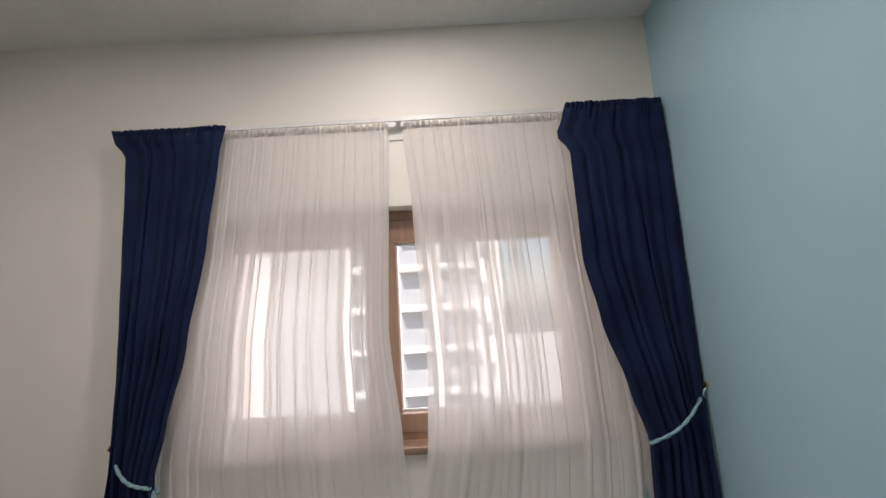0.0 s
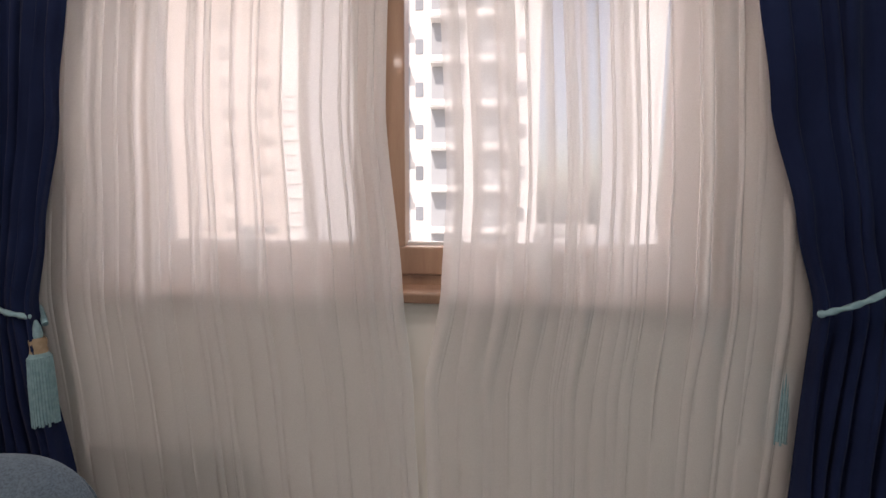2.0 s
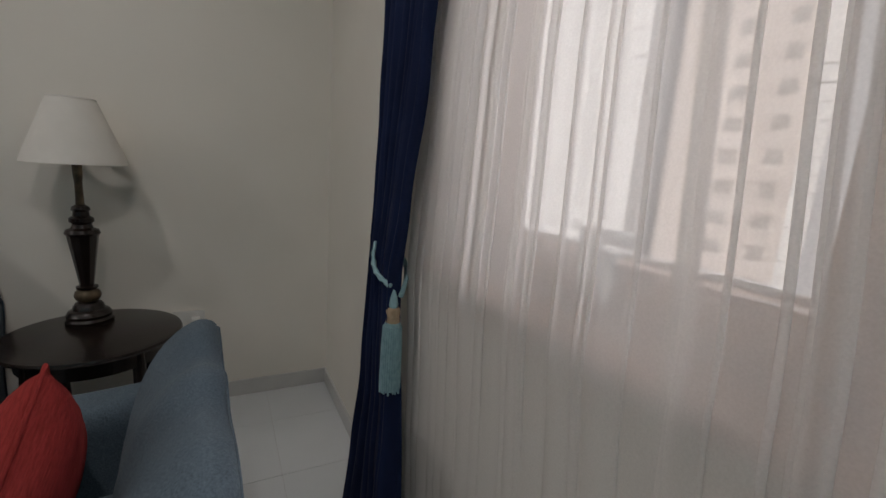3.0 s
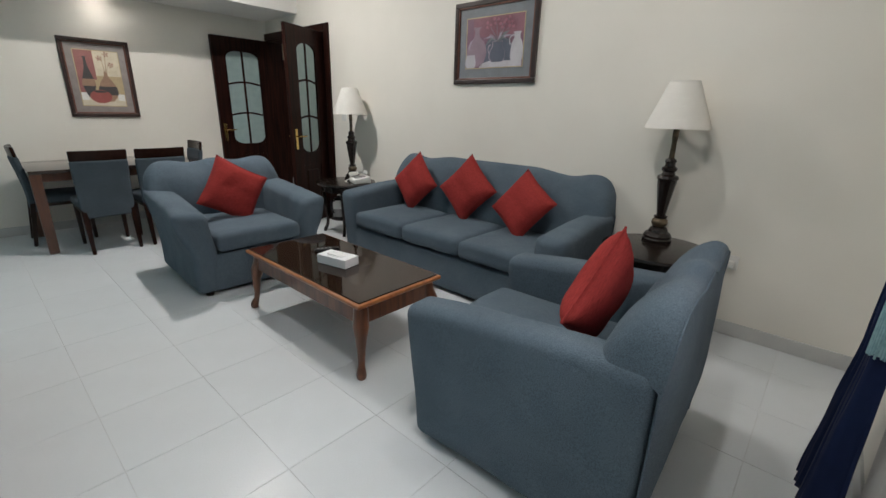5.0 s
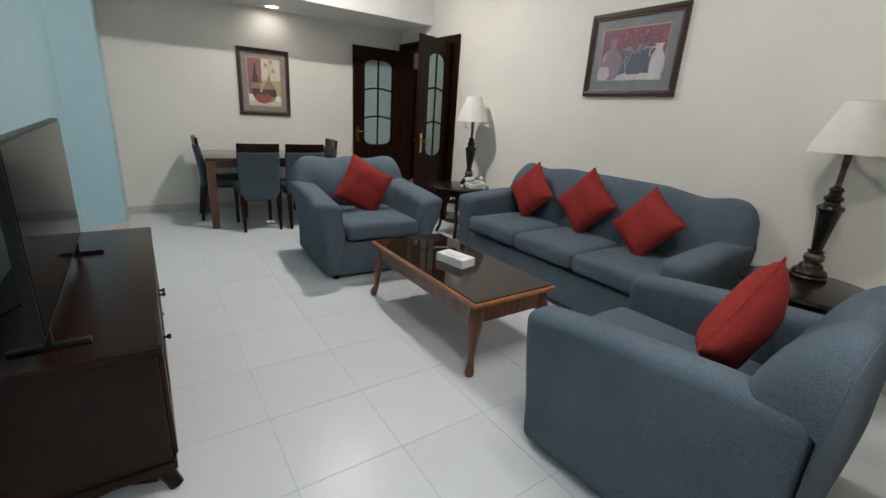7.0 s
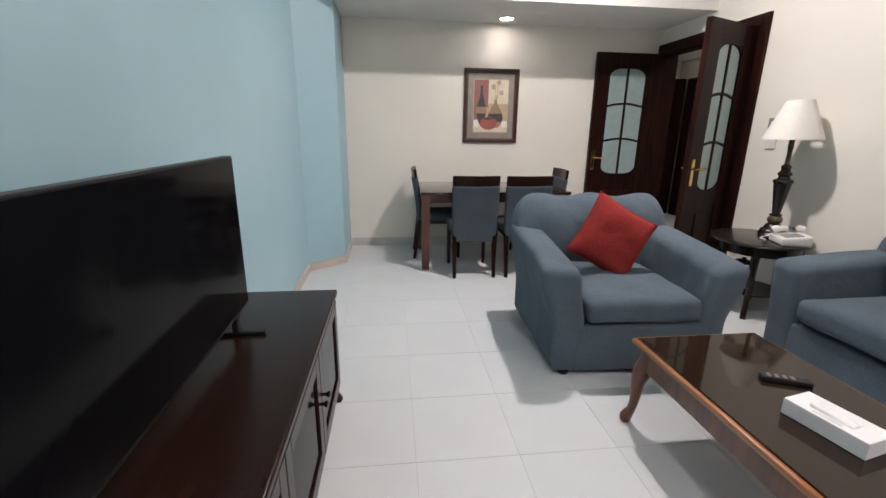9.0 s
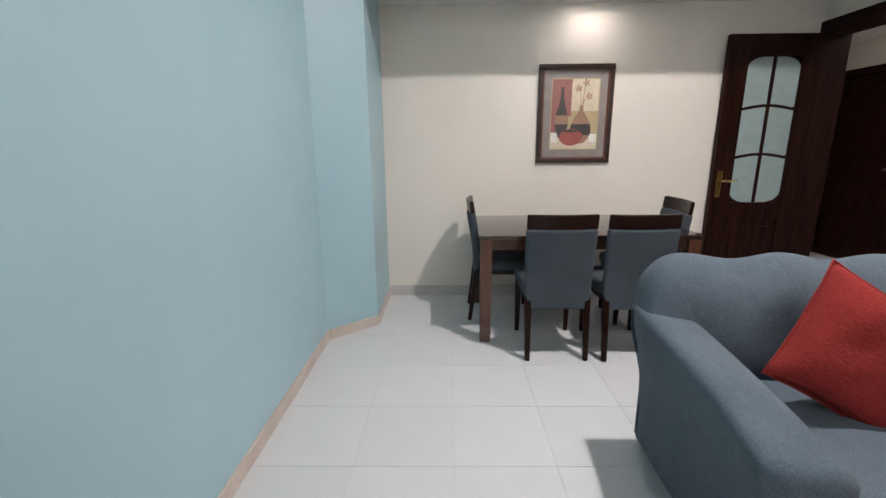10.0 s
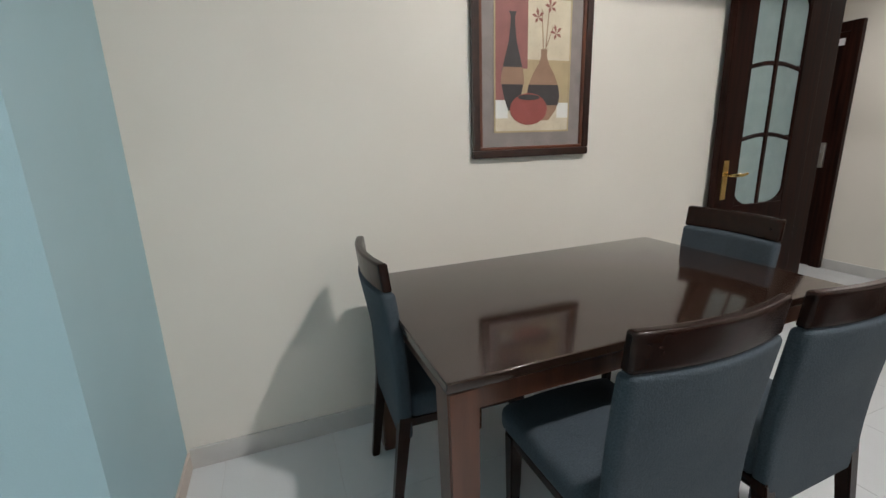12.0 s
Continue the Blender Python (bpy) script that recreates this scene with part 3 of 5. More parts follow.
PLEAT = [(2.69, 0.010), (2.6, 0.014), (2.5, 0.018), (1.9, 0.024), (1.3, 0.034), (1.05, 0.045), (0.65, 0.05), (0.4, 0.07), (0.0, 0.10)]
GATHER = [(2.70, 0.022), (2.66, 0.016), (2.60, 0.010)]
drape("cloth", L_OUT, L_IN, 0.02, 2.62, 2.878, 8, PLEAT, NAVY, left_curtain, 3, drift=1.1)
drape("heading", L_OUT, L_IN, 2.57, 2.652, 2.880, 26, GATHER, NAVY, left_curtain, 31, rows=10, per=8)
right_curtain = thing("curtain_right", "navy blue pleated curtain held by a cord tieback", "curtain", group="navy curtains")
R_IN = [(2.695, 1.22), (2.6, 1.19), (2.5, 1.15), (2.42, 1.21), (1.9, 1.215), (1.6, 1.27), (1.3, 1.36), (1.08, 1.42), (0.8, 1.41), (0.3, 1.40), (0.0, 1.39)]
R_OUT = [(2.67, 1.685), (2.3, 1.688), (1.2, 1.690), (0.0, 1.692)]
drape("cloth", R_IN, R_OUT, 0.02, 2.635, 2.878, 8, PLEAT, NAVY, right_curtain, 5, drift=1.1)
drape("heading", R_IN, R_OUT, 2.58, 2.668, 2.880, 24, GATHER, NAVY, right_curtain, 33, rows=10, per=8)
for cur, knot, hook in ((left_curtain, (-0.738, 2.838, 1.018), (-0.930, 2.872, 1.165)), (right_curtain, (1.412, 2.84, 1.08), (1.694, 2.875, 1.285))):
    k, e = Vector(knot), Vector(hook)
    front = [(k.lerp(e, i / 12) + Vector((0, -0.035 * math.sin(math.pi * i / 12), -0.03 * math.sin(math.pi * i / 12)))) for i in range(13)]
    rope = part("tieback_cord", sweep(front, [0.006] * 13, 8), ROPE, cur, "twisted pale blue cord", smooth=60)
    for j in (0, 1):
        twist = [p + Vector((0.0, 0.0048 * math.cos(i * 1.6 + j * math.pi), 0.0048 * math.sin(i * 1.6 + j * math.pi))) for i, p in enumerate(front)]
        part("strand", sweep(twist, [0.005] * 13, 6), ROPE, rope, smooth=60)
    back_loop = [(k + Vector((0.02, 0.03, 0)), e)[0].lerp(e, i / 8) + Vector((0, 0.05 * math.sin(math.pi * i / 8), -0.03)) for i in range(9)]
    part("tieback_back", sweep(back_loop, [0.008] * 9, 8), ROPE, cur, smooth=60)
    part("hook", sweep([e + Vector((0, 0.03, 0)), e, e + Vector((0.0, -0.02, 0.015)), e + Vector((0, -0.012, 0.03))], [0.006, 0.006, 0.006, 0.005], 8), BRASS, cur, smooth=60)
    part("knot", lathe([(0.0, 0.010), (0.007, 0.007), (0.0095, 0.0), (0.007, -0.007), (0.0, -0.010)], 14), ROPE, cur, smooth=60).matrix_basis = pose(*knot)
tassel(pose(-0.727, 2.850, 1.005), left_curtain, "pale teal cord tassel with tan neck")
tassel(pose(1.405, 2.95, 1.0), right_curtain, "pale teal cord tassel with tan neck")


def voile(left, right, z0, z1, y, pleats, parent, seed, rows=60):
    """A thin hanging: nearly flat widths of cloth between pleats that fold back over themselves."""
    rng = random.Random(seed)
    cuts = np.cumsum([rng.uniform(0.35, 1.6) for _ in range(pleats + 1)])
    cuts = (cuts / cuts[-1])[:-1]
    lap = [rng.choice((0.005, 0.007, 0.010, 0.014, 0.020, 0.032)) * rng.uniform(0.7, 1.2) for _ in cuts]
    sway = [(rng.uniform(-0.007, 0.007), rng.uniform(0.8, 1.6), rng.uniform(0, 6)) for _ in cuts]
    belly = [rng.uniform(-0.001, 0.018) for _ in range(pleats + 1)]
    verts, faces = [], []
    for r in range(rows + 1):
        z = z1 + (z0 - z1) * r / rows
        a, b = along(left, z), along(right, z)
        free = smoothstep(0.0, 1.0, (2.6 - z) / 0.7)
        low = 1 - 0.8 * smoothstep(0.0, 1.0, (1.08 - z) / 0.4)
        path, x0 = [], a
        for i in range(pleats + 1):
            if i < pleats:
                c = a + (b - a) * cuts[i] + free * (sway[i][0] * math.sin(z * sway[i][1] + sway[i][2]) + sway[i][0])
                p = lap[i] * low * (0.55 + 0.45 * free)
                c = max(c, x0 + p / 2 + 0.006)
                x1 = c + p / 2
            else:
                x1 = max(b, x0 + 0.01)
            for k in range(7):
                q = k / 6
                depth = 0.004 + (belly[i] * free * low + 0.003) * math.sin(math.pi * q) + 0.003 * noise.noise((x0 * 4 + seed, z * 3, i))
                path.append((x0 + (x1 - x0) * q, y - depth))
            if i < pleats:
                path += [(x1 + 0.0012, y - 0.004 - 0.0025 * low), (x1, y - 0.004 - 0.005 * low), (c, y - 0.004 - 0.006 * low), (c - p / 2, y - 0.004 - 0.007 * low), (c - p / 2 - 0.0012, y - 0.004 - 0.005 * low), (c - p / 2, y - 0.004 - 0.0025 * low)]
                x0 = c - p / 2
        verts += [(px, py, z) for px, py in path]
        width = len(path)
    for r in range(rows):
        for c in range(width - 1):
            i = r * width + c
            faces.append((i, i + 1, i + width + 1, i + width))
    me = bpy.data.meshes.new("cloth")
    me.from_pydata(verts, [], faces)
    for p in me.polygons:
        p.use_smooth = True
    me.materials.append(SHEER)
    ob = new("cloth", me)
    ob.parent = parent
    return ob


RUFFLE = [(2.645, 0.014), (2.60, 0.018), (2.56, 0.008)]
sheer_l = thing("sheer_curtain_left", "white translucent voile curtain in soft folds", "curtain", group="sheer curtains")
voile([(2.60, -0.62), (2.2, -0.66), (1.5, -0.75), (1.05, -0.80), (0.6, -0.77), (0.0, -0.72)], [(2.60, 0.33), (1.6, 0.295), (1.1, 0.34), (0.8, 0.37), (0.0, 0.41)], 0.02, 2.60, 2.929, 24, sheer_l, 11)
drape("heading", [(2.645, -0.62), (2.56, -0.63)], [(2.645, 0.33), (2.56, 0.325)], 2.59, 2.645, 2.938, 34, RUFFLE, SHEER, sheer_l, 21, rows=8, per=8, thick=0)
sheer_r = thing("sheer_curtain_right", "white translucent voile curtain in soft folds", "curtain", group="sheer curtains")
voile([(2.60, 0.40), (2.2, 0.43), (1.4, 0.465), (1.1, 0.45), (0.8, 0.40), (0.0, 0.435)], [(2.60, 1.36), (2.0, 1.38), (1.4, 1.43), (1.05, 1.45), (0.0, 1.42)], 0.02, 2.60, 2.929, 22, sheer_r, 17)
drape("heading", [(2.645, 0.40), (2.56, 0.405)], [(2.645, 1.36), (2.56, 1.362)], 2.59, 2.645, 2.938, 34, RUFFLE, SHEER, sheer_r, 23, rows=8, per=8, thick=0)

# ---- seats ----


def upholstered(name, label, category, m, W, D, cushions, arm, group="", back_h=0.90, camel=0.014, flare=0.0, rumple=0.004, rise=0.085):
    """A slip-covered camel-back seat: front towards +y, W wide, D deep."""
    t = thing(name, label, category, m, group)
    hw, hd = W / 2, D / 2
    inner = hw - arm

    def skirt(x, y, z):
        w = rumple * 0.5 * noise.noise((x * 7, y * 7, z * 3))
        return (x + w, y + w, z)
    part("base", soft(-inner - 0.05, inner + 0.05, -hd + 0.06, hd - (0.045 if flare < 0.01 else 0.02), 0.03, 0.315 if cushions == 1 else 0.298, 0.02, skirt, 12), FABRIC, t, smooth=60)
    for s in (-1, 1):
        def arm_shape(x, y, z, s=s):
            f = (y + hd) / D
            k = smoothstep(0.28, 0.60, z)
            out = max(0.0, (s * x - inner) / arm)
            x += s * k * flare * (0.8 + 0.2 * f * f) * (0.35 + 0.65 * out)
            z += smoothstep(0.40, 0.60, z) * (rise * (1 - f) + 0.3 * flare * out + 0.012 * math.sin(f * math.pi))
            y -= (0.06 if flare < 0.01 else 0.015) * (1 - smoothstep(0.0, 0.62, z)) * smoothstep(0.6, 1.0, f)
            w = noise.noise((x * 6 + 3 * s, y * 5, z * 5))
            crumple = noise.noise((x * 14, y * 16 + s, z * 5)) * smoothstep(0.2, 0.45, z) * (1 - smoothstep(0.56, 0.66, z))
            return (x + rumple * (w + 1.6 * s * crumple * (flare > 0.04)), y, z + rumple * 0.8 * w)
        a0, a1 = (inner, hw) if s > 0 else (-hw, -inner)
        part("arm", soft(a0, a1, -hd + 0.006, hd, 0.028, 0.615, 0.05, arm_shape, 22), FABRIC, t, smooth=70)
    cw = 2 * inner / cushions
    for i in range(cushions):
        x0 = -inner + i * cw

        def seat_shape(x, y, z, x0=x0, i=i):
            u, v = (x - x0) / cw * 2 - 1, (y - (hd - 0.33)) / 0.36
            k = smoothstep(0.32, 0.45, z)
            z += k * 0.018 * (1 - u * u) * max(0, 1 - v * v * 0.7) + rumple * noise.noise((x * 6, y * 6, i))
            return (x, y + 0.006 * noise.noise((x * 5, z * 9, i + 4)), z)
        part("seat_cushion", soft(x0 + 0.003, x0 + cw - 0.003, -hd + 0.2, hd + 0.012, 0.322, 0.455, 0.042, seat_shape, 14), FABRIC, t, smooth=70)

    narrow = hw - 0.014
    wide, foot_z = hw - 0.012 + flare * 0.75, 0.43
    swell = 0.04 if cushions == 1 else 0.0
    front = 0.225 if cushions == 1 else 0.215
    end = 0.17 / wide

    def crest(u):
        """Height of the back's top edge: a hump in the middle, a dip, and round shoulders."""
        a = abs(u)
        dip, shoulder = 1 - end * 2.1, 1 - end
        if a < dip:
            h = camel * math.cos(math.pi * min(1.0, max(0.0, (a - (0.55 if cushions > 1 else 0.0) * dip) / (dip * (0.45 if cushions > 1 else 1.0)))))
        else:
            h = -camel + 1.7 * camel * smoothstep(dip, shoulder, a)
        q = max(0.0, (a - shoulder) / end)
        return 0.66 + (back_h + h - 0.66) * max(0.0, 1 - q ** 2.6) ** 0.42

    def section(u, v):
        """v runs from the foot of the outer back over the crest to the foot of the inner back."""
        top = crest(u)
        rise_h = top - foot_z
        if v < 0.35:
            k = v / 0.35
            z = 0.03 + (top - 0.035 - 0.03) * k
            y = 0.004 - 0.02 * smoothstep(0.5, 0.9, z) - swell * (1 - abs(u) ** 5) * math.sin(math.pi * k) ** 1.3
        elif v < 0.55:
            k = (v - 0.35) / 0.2
            low = 0.004 - 0.02 * smoothstep(0.5, 0.9, top - 0.035)
            y, z = low + (0.034 - low) * (1 - math.cos(k * math.pi / 2)), foot_z + rise_h - 0.035 * (1 - math.sin(k * math.pi / 2))
        else:
            k = (v - 0.55) / 0.45
            ang = k * math.pi / 2
            y, z = 0.034 + (front - 0.034) * math.sin(ang) ** 0.92, foot_z + rise_h * (0.25 * (1 - k) + 0.75 * math.cos(ang))
        return -hd + y, z

    bm = bmesh.new()
    nu, nv = 64, 30
    grid = []
    for i in range(nu + 1):
        u = math.sin((i / nu - 0.5) * math.pi)
        u = 0.5 * u + 0.5 * (2 * i / nu - 1)
        col = []
        for j in range(nv + 1):
            y, z = section(u, j / nv)
            w = rumple * noise.noise((u * wide * 5, y * 6, z * 6))
            bulge = 1 - 0.012 * (j / nv - 0.5) ** 2
            span = narrow + (wide - narrow) * smoothstep(0.3, 0.62, z)
            col.append(bm.verts.new((u * span * bulge + w, y + w, z + 0.6 * w)))
        grid.append(col)
    for i in range(nu):
        for j in range(nv):
            bm.faces.new((grid[i][j], grid[i][j + 1], grid[i + 1][j + 1], grid[i + 1][j]))
    part("backrest", bm, FABRIC, t, smooth=70)
    seam = [(u, section(u, 0.36)) for u in [1.0 - 2.0 * i / 48 for i in range(49)]]
    part("piping", sweep([(u * wide, y - 0.001, z) for u, (y, z) in seam], [0.0035] * 49, 6), FABRIC, t, smooth=60)
    for sx in (-1, 1):
        pts = [(sx * (narrow + (wide - narrow) * smoothstep(0.3, 0.62, z)), -hd + 0.001, z) for z in [0.05 + 0.6 * i / 8 for i in range(9)]]
        part("piping", sweep(pts, [0.0035] * 9, 6), FABRIC, t, smooth=60)
        for sy in (-1, 1):
            foot = part("foot", lathe([(0.028, 0.0), (0.032, 0.02), (0.036, 0.05)], 14), BLACKWOOD, t, "black stub foot", smooth=50)
            foot.matrix_basis = pose(sx * (hw - 0.09), sy * (hd - 0.07), 0)
    return t


upholstered("armchair", "slate blue slip-covered armchair facing the dining corner", "armchair", pose(-0.57, 1.918, 0, 0, 0, 182.8), 0.95, 0.95, 1, 0.165, "armchairs", flare=0.0, back_h=0.89)
upholstered("armchair", "slate blue slip-covered armchair with rumpled cover facing the window", "armchair", pose(-0.46, -0.985, 0, 0, 0, -2.5), 0.98, 0.93, 1, 0.165, "armchairs", flare=0.085, rumple=0.013, back_h=0.895, rise=0.07)
upholstered("sofa", "slate blue slip-covered three-seat sofa against the wall", "sofa", pose(-1.71, 0.41, 0, 0, 0, -90), 2.20, 0.82, 3, 0.19, back_h=0.92, camel=0.017, flare=0.03, rise=0.05)


def pillow(m, label, size=0.40, seed=0):
    t = thing("throw_pillow", label, "cushion", m, "red throw pillows")
    n = 22
    bm = bmesh.new()
    sheets = []
    for side in (1, -1):
        g = []
        for i in range(n + 1):
            row = []
            for j in range(n + 1):
                u, v = 2 * i / n - 1, 2 * j / n - 1
                h = 0.075 * ((1 - u ** 4) * (1 - v ** 4)) ** 0.6
                x = u * size / 2 * (1 - 0.07 * (1 - v * v))
                z = v * size / 2 * (1 - 0.07 * (1 - u * u))
                h += 0.008 * noise.noise((u * 2 + seed, v * 2, side)) * (1 - u ** 4) * (1 - v ** 4)
                row.append(bm.verts.new((x, side * h, z)))
            g.append(row)
        sheets.append(g)
    for g in sheets:
        for i in range(n):
            for j in range(n):
                bm.faces.new((g[i][j], g[i + 1][j], g[i + 1][j + 1], g[i][j + 1]))
    bmesh.ops.remove_doubles(bm, verts=bm.verts, dist=0.0005)
    part("cover", bm, RED, t, smooth=80)
    loop = []
    for a, b in (((-1, -1), (1, -1)), ((1, -1), (1, 1)), ((1, 1), (-1, 1)), ((-1, 1), (-1, -1))):
        for i in range(8):
            u, v = a[0] + (b[0] - a[0]) * i / 8, a[1] + (b[1] - a[1]) * i / 8
            loop.append((u * size / 2 * (1 - 0.07 * (1 - v * v)), 0, v * size / 2 * (1 - 0.07 * (1 - u * u))))
    part("seam", sweep(loop + [loop[0]], [0.004] * 33, 6), RED, t, smooth=60)
    return t


DIAG = 0.245
RP = "red ribbed throw pillow standing on its corner on the "
for py, px, lean, turn, spin, size in ((-0.27, -1.83, 14, 0, 45, 0.40), (0.335, -1.86, 15, 3, 48, 0.42), (0.93, -1.80, 24, -6, 57, 0.41)):
    pillow(Matrix.Translation((px, py, 0.462 + size * 0.60 - (0.03 if lean > 20 else 0.0))) @ Matrix.Rotation(radians(-90 + turn), 4, "Z") @ Matrix.Rotation(radians(lean), 4, "X") @ Matrix.Rotation(radians(spin), 4, "Y"), RP + "sofa", size, py)
pillow(Matrix.Translation((-0.475, -1.03, 0.43 + DIAG)) @ Matrix.Rotation(radians(-3), 4, "Z") @ Matrix.Rotation(radians(14), 4, "X") @ Matrix.Rotation(radians(59), 4, "Y"), RP + "armchair", 0.43, 7)
pillow(Matrix.Translation((-0.52, 2.07, 0.47 + DIAG)) @ Matrix.Rotation(radians(180), 4, "Z") @ Matrix.Rotation(radians(14), 4, "X") @ Matrix.Rotation(radians(40), 4, "Y"), RP + "armchair", 0.40, 9)

# ---- coffee table ----
ct = thing("coffee_table", "mahogany coffee table with amber edge, glass top and cabriole legs", "coffee table", pose(-0.466, 0.430, 0))
HX, HY, HT = 0.302, 0.618, 0.430
bm = box(-HX, HX, -HY, HY, HT - 0.028, HT - 0.004, 0.009, 3)
part("tabletop", bm, AMBER, ct, smooth=50)
part("glass_top", box(-HX + 0.018, HX - 0.018, -HY + 0.018, HY - 0.018, HT - 0.006, HT + 0.002, 0.003), DARKGLASS, ct, "dark reflecting glass sheet")
for s in (-1, 1):
    part("apron", box(-HX + 0.05, HX - 0.05, s * (HY - 0.045) - 0.01, s * (HY - 0.045) + 0.01, HT - 0.135, HT - 0.028, 0.004), COFFEEWOOD, ct)
    part("apron", box(s * (HX - 0.045) - 0.01, s * (HX - 0.045) + 0.01, -HY + 0.05, HY - 0.05, HT - 0.135, HT - 0.028, 0.004), COFFEEWOOD, ct)
for sx in (-1, 1):
    for sy in (-1, 1):
        prof = [(0.355, -0.02, 0.030), (0.30, -0.014, 0.033), (0.25, 0.0, 0.034), (0.20, 0.008, 0.029), (0.15, 0.010, 0.023), (0.10, 0.012, 0.018), (0.065, 0.017, 0.017), (0.045, 0.024, 0.021), (0.022, 0.031, 0.025), (0.004, 0.031, 0.022)]
        pts = [(sx * (HX - 0.045 + o), sy * (HY - 0.045 + o), z * HT / 0.385) for z, o, r in prof]
        part("leg", sweep(pts, [r * (1.15 if z > 0.24 else 1.0) for z, o, r in prof], 12, 0.25), COFFEEWOOD, ct, smooth=60)

tb = thing("tissue_box", "white cardboard tissue box on the coffee table", "tissue box", pose(-0.445, 0.475, HT + 0.003, 0, 0, 12))
bm = box(-0.06, 0.06, -0.115, 0.115, 0, 0.055, 0.003)
part("carton", bm, CARD, tb)
part("printed_mark", box(0.036, 0.050, -0.04, 0.04, 0.0552, 0.0558), INK["pale"], tb, "pale grey printed line")
part("tissue", soft(-0.03, 0.03, -0.06, 0.06, 0.05, 0.062, 0.006, lambda x, y, z: (x, y, z + 0.012 * noise.noise((x * 30, y * 20, 3)) * (z > 0.057)), 8), TISSUE, tb, smooth=60)
rm = thing("remote_control", "black remote control lying on the coffee table", "remote control", pose(-0.535, 0.215, HT + 0.003, 0, 0, 65))
part("body", box(-0.022, 0.022, -0.08, 0.08, 0, 0.018, 0.006), BLACKPLASTIC, rm)
for i in range(4):
    part("button", box(-0.012, 0.012, -0.06 + i * 0.025, -0.048 + i * 0.025, 0.018, 0.0205, 0.001), GREYPLATE, rm)


# ---- end tables and lamps ----
def end_table(m, label):
    t = thing("end_table", label, "side table", m, "end tables")
    part("tabletop", lathe([(0.0, 0.548), (0.305, 0.548), (0.318, 0.553), (0.322, 0.562), (0.318, 0.571), (0.30, 0.575), (0.0, 0.575)], 48, False), BLACKWOOD, t, smooth=35)
    part("apron", lathe([(0.255, 0.475), (0.262, 0.475), (0.262, 0.548), (0.255, 0.548)], 40, False), BLACKWOOD, t, smooth=35)
    part("shelf", lathe([(0.0, 0.165), (0.20, 0.165), (0.208, 0.172), (0.20, 0.182), (0.0, 0.182)], 40, False), BLACKWOOD, t, smooth=35)
    for k in range(4):
        a = math.pi / 4 + k * math.pi / 2
        c, s = math.cos(a), math.sin(a)
        prof = [(0.54, 0.245, 0.022), (0.42, 0.25, 0.024), (0.30, 0.235, 0.020), (0.17, 0.215, 0.017), (0.08, 0.225, 0.016), (0.03, 0.25, 0.018), (0.003, 0.262, 0.017)]
        part("leg", sweep([(r * c, r * s, z) for z, r, w in prof], [w for z, r, w in prof], 10, 0.5), BLACKWOOD, t, smooth=60)
    return t


end_table(pose(-1.81, 1.91, 0), "round black wooden end table beside the sofa")
end_table(pose(-1.825, -1.36, 0), "round black wooden end table near the doorway")


def table_lamp(m, label):
    t = thing("table_lamp", label, "table lamp", m, "table lamps")
    part("foot", lathe([(0.0, 0.0), (0.088, 0.0), (0.09, 0.014), (0.082, 0.024), (0.084, 0.036), (0.075, 0.052), (0.060, 0.060), (0.056, 0.075), (0.048, 0.088), (0.035, 0.095)], 32, False), BLACKWOOD, t, smooth=35)
    part("bulb_turning", lathe([(0.035, 0.095), (0.045, 0.105), (0.050, 0.122), (0.045, 0.140), (0.033, 0.150)], 28), BRONZE, t, smooth=40)
    part("collar", lathe([(0.033, 0.150), (0.04, 0.156), (0.04, 0.164), (0.026, 0.170)], 28), BLACKWOOD, t, smooth=35)
    bm = lathe([(0.026, 0.170), (0.030, 0.20), (0.042, 0.29), (0.054, 0.375), (0.056, 0.395)], 10)
    part("fluted_column", bm, BLACKWOOD, t, "faceted tapering black column")
    part("cap", lathe([(0.058, 0.395), (0.064, 0.405), (0.058, 0.42), (0.040, 0.428), (0.034, 0.445), (0.044, 0.455), (0.044, 0.47), (0.030, 0.48), (0.028, 0.50), (0.034, 0.508), (0.030, 0.52), (0.016, 0.53)], 28), BLACKWOOD, t, smooth=35)
    part("stem", lathe([(0.016, 0.53), (0.014, 0.62), (0.018, 0.66), (0.018, 0.75)], 16), BRONZE, t, smooth=40)
    part("socket", lathe([(0.02, 0.73), (0.022, 0.80), (0.014, 0.81)], 16), BRASS, t, smooth=40)
    prof = [(0.182, 0.705), (0.175, 0.73), (0.148, 0.80), (0.115, 0.885), (0.088, 0.955), (0.080, 0.97)]
    part("shade", lathe(prof + [(r - 0.003, z) for r, z in reversed(prof)], 40, False), SHADE, t, "white fabric cone shade", smooth=40)
    part("shade_ring", lathe([(0.0815, 0.966), (0.0835, 0.970), (0.0815, 0.974), (0.078, 0.972)], 32, False), SHADE, t, smooth=40)
    return t


table_lamp(pose(-1.965, 1.86, 0.576), "turned black table lamp with white shade, unlit")
table_lamp(pose(-1.95, -1.40, 0.576), "turned black table lamp with white shade, unlit")

ph = thing("telephone", "cream desk telephone on the round end table", "telephone", pose(-1.87, -1.165, 0.576, 0, 0, 70))
bm = box(-0.10, 0.10, -0.09, 0.09, 0, 0.05, 0.012, 3)
for v in bm.verts:
    v.co.z *= 1.0 + 0.5 * (v.co.y + 0.09) / 0.18
part("body", bm, PLASTIC, ph, smooth=50)
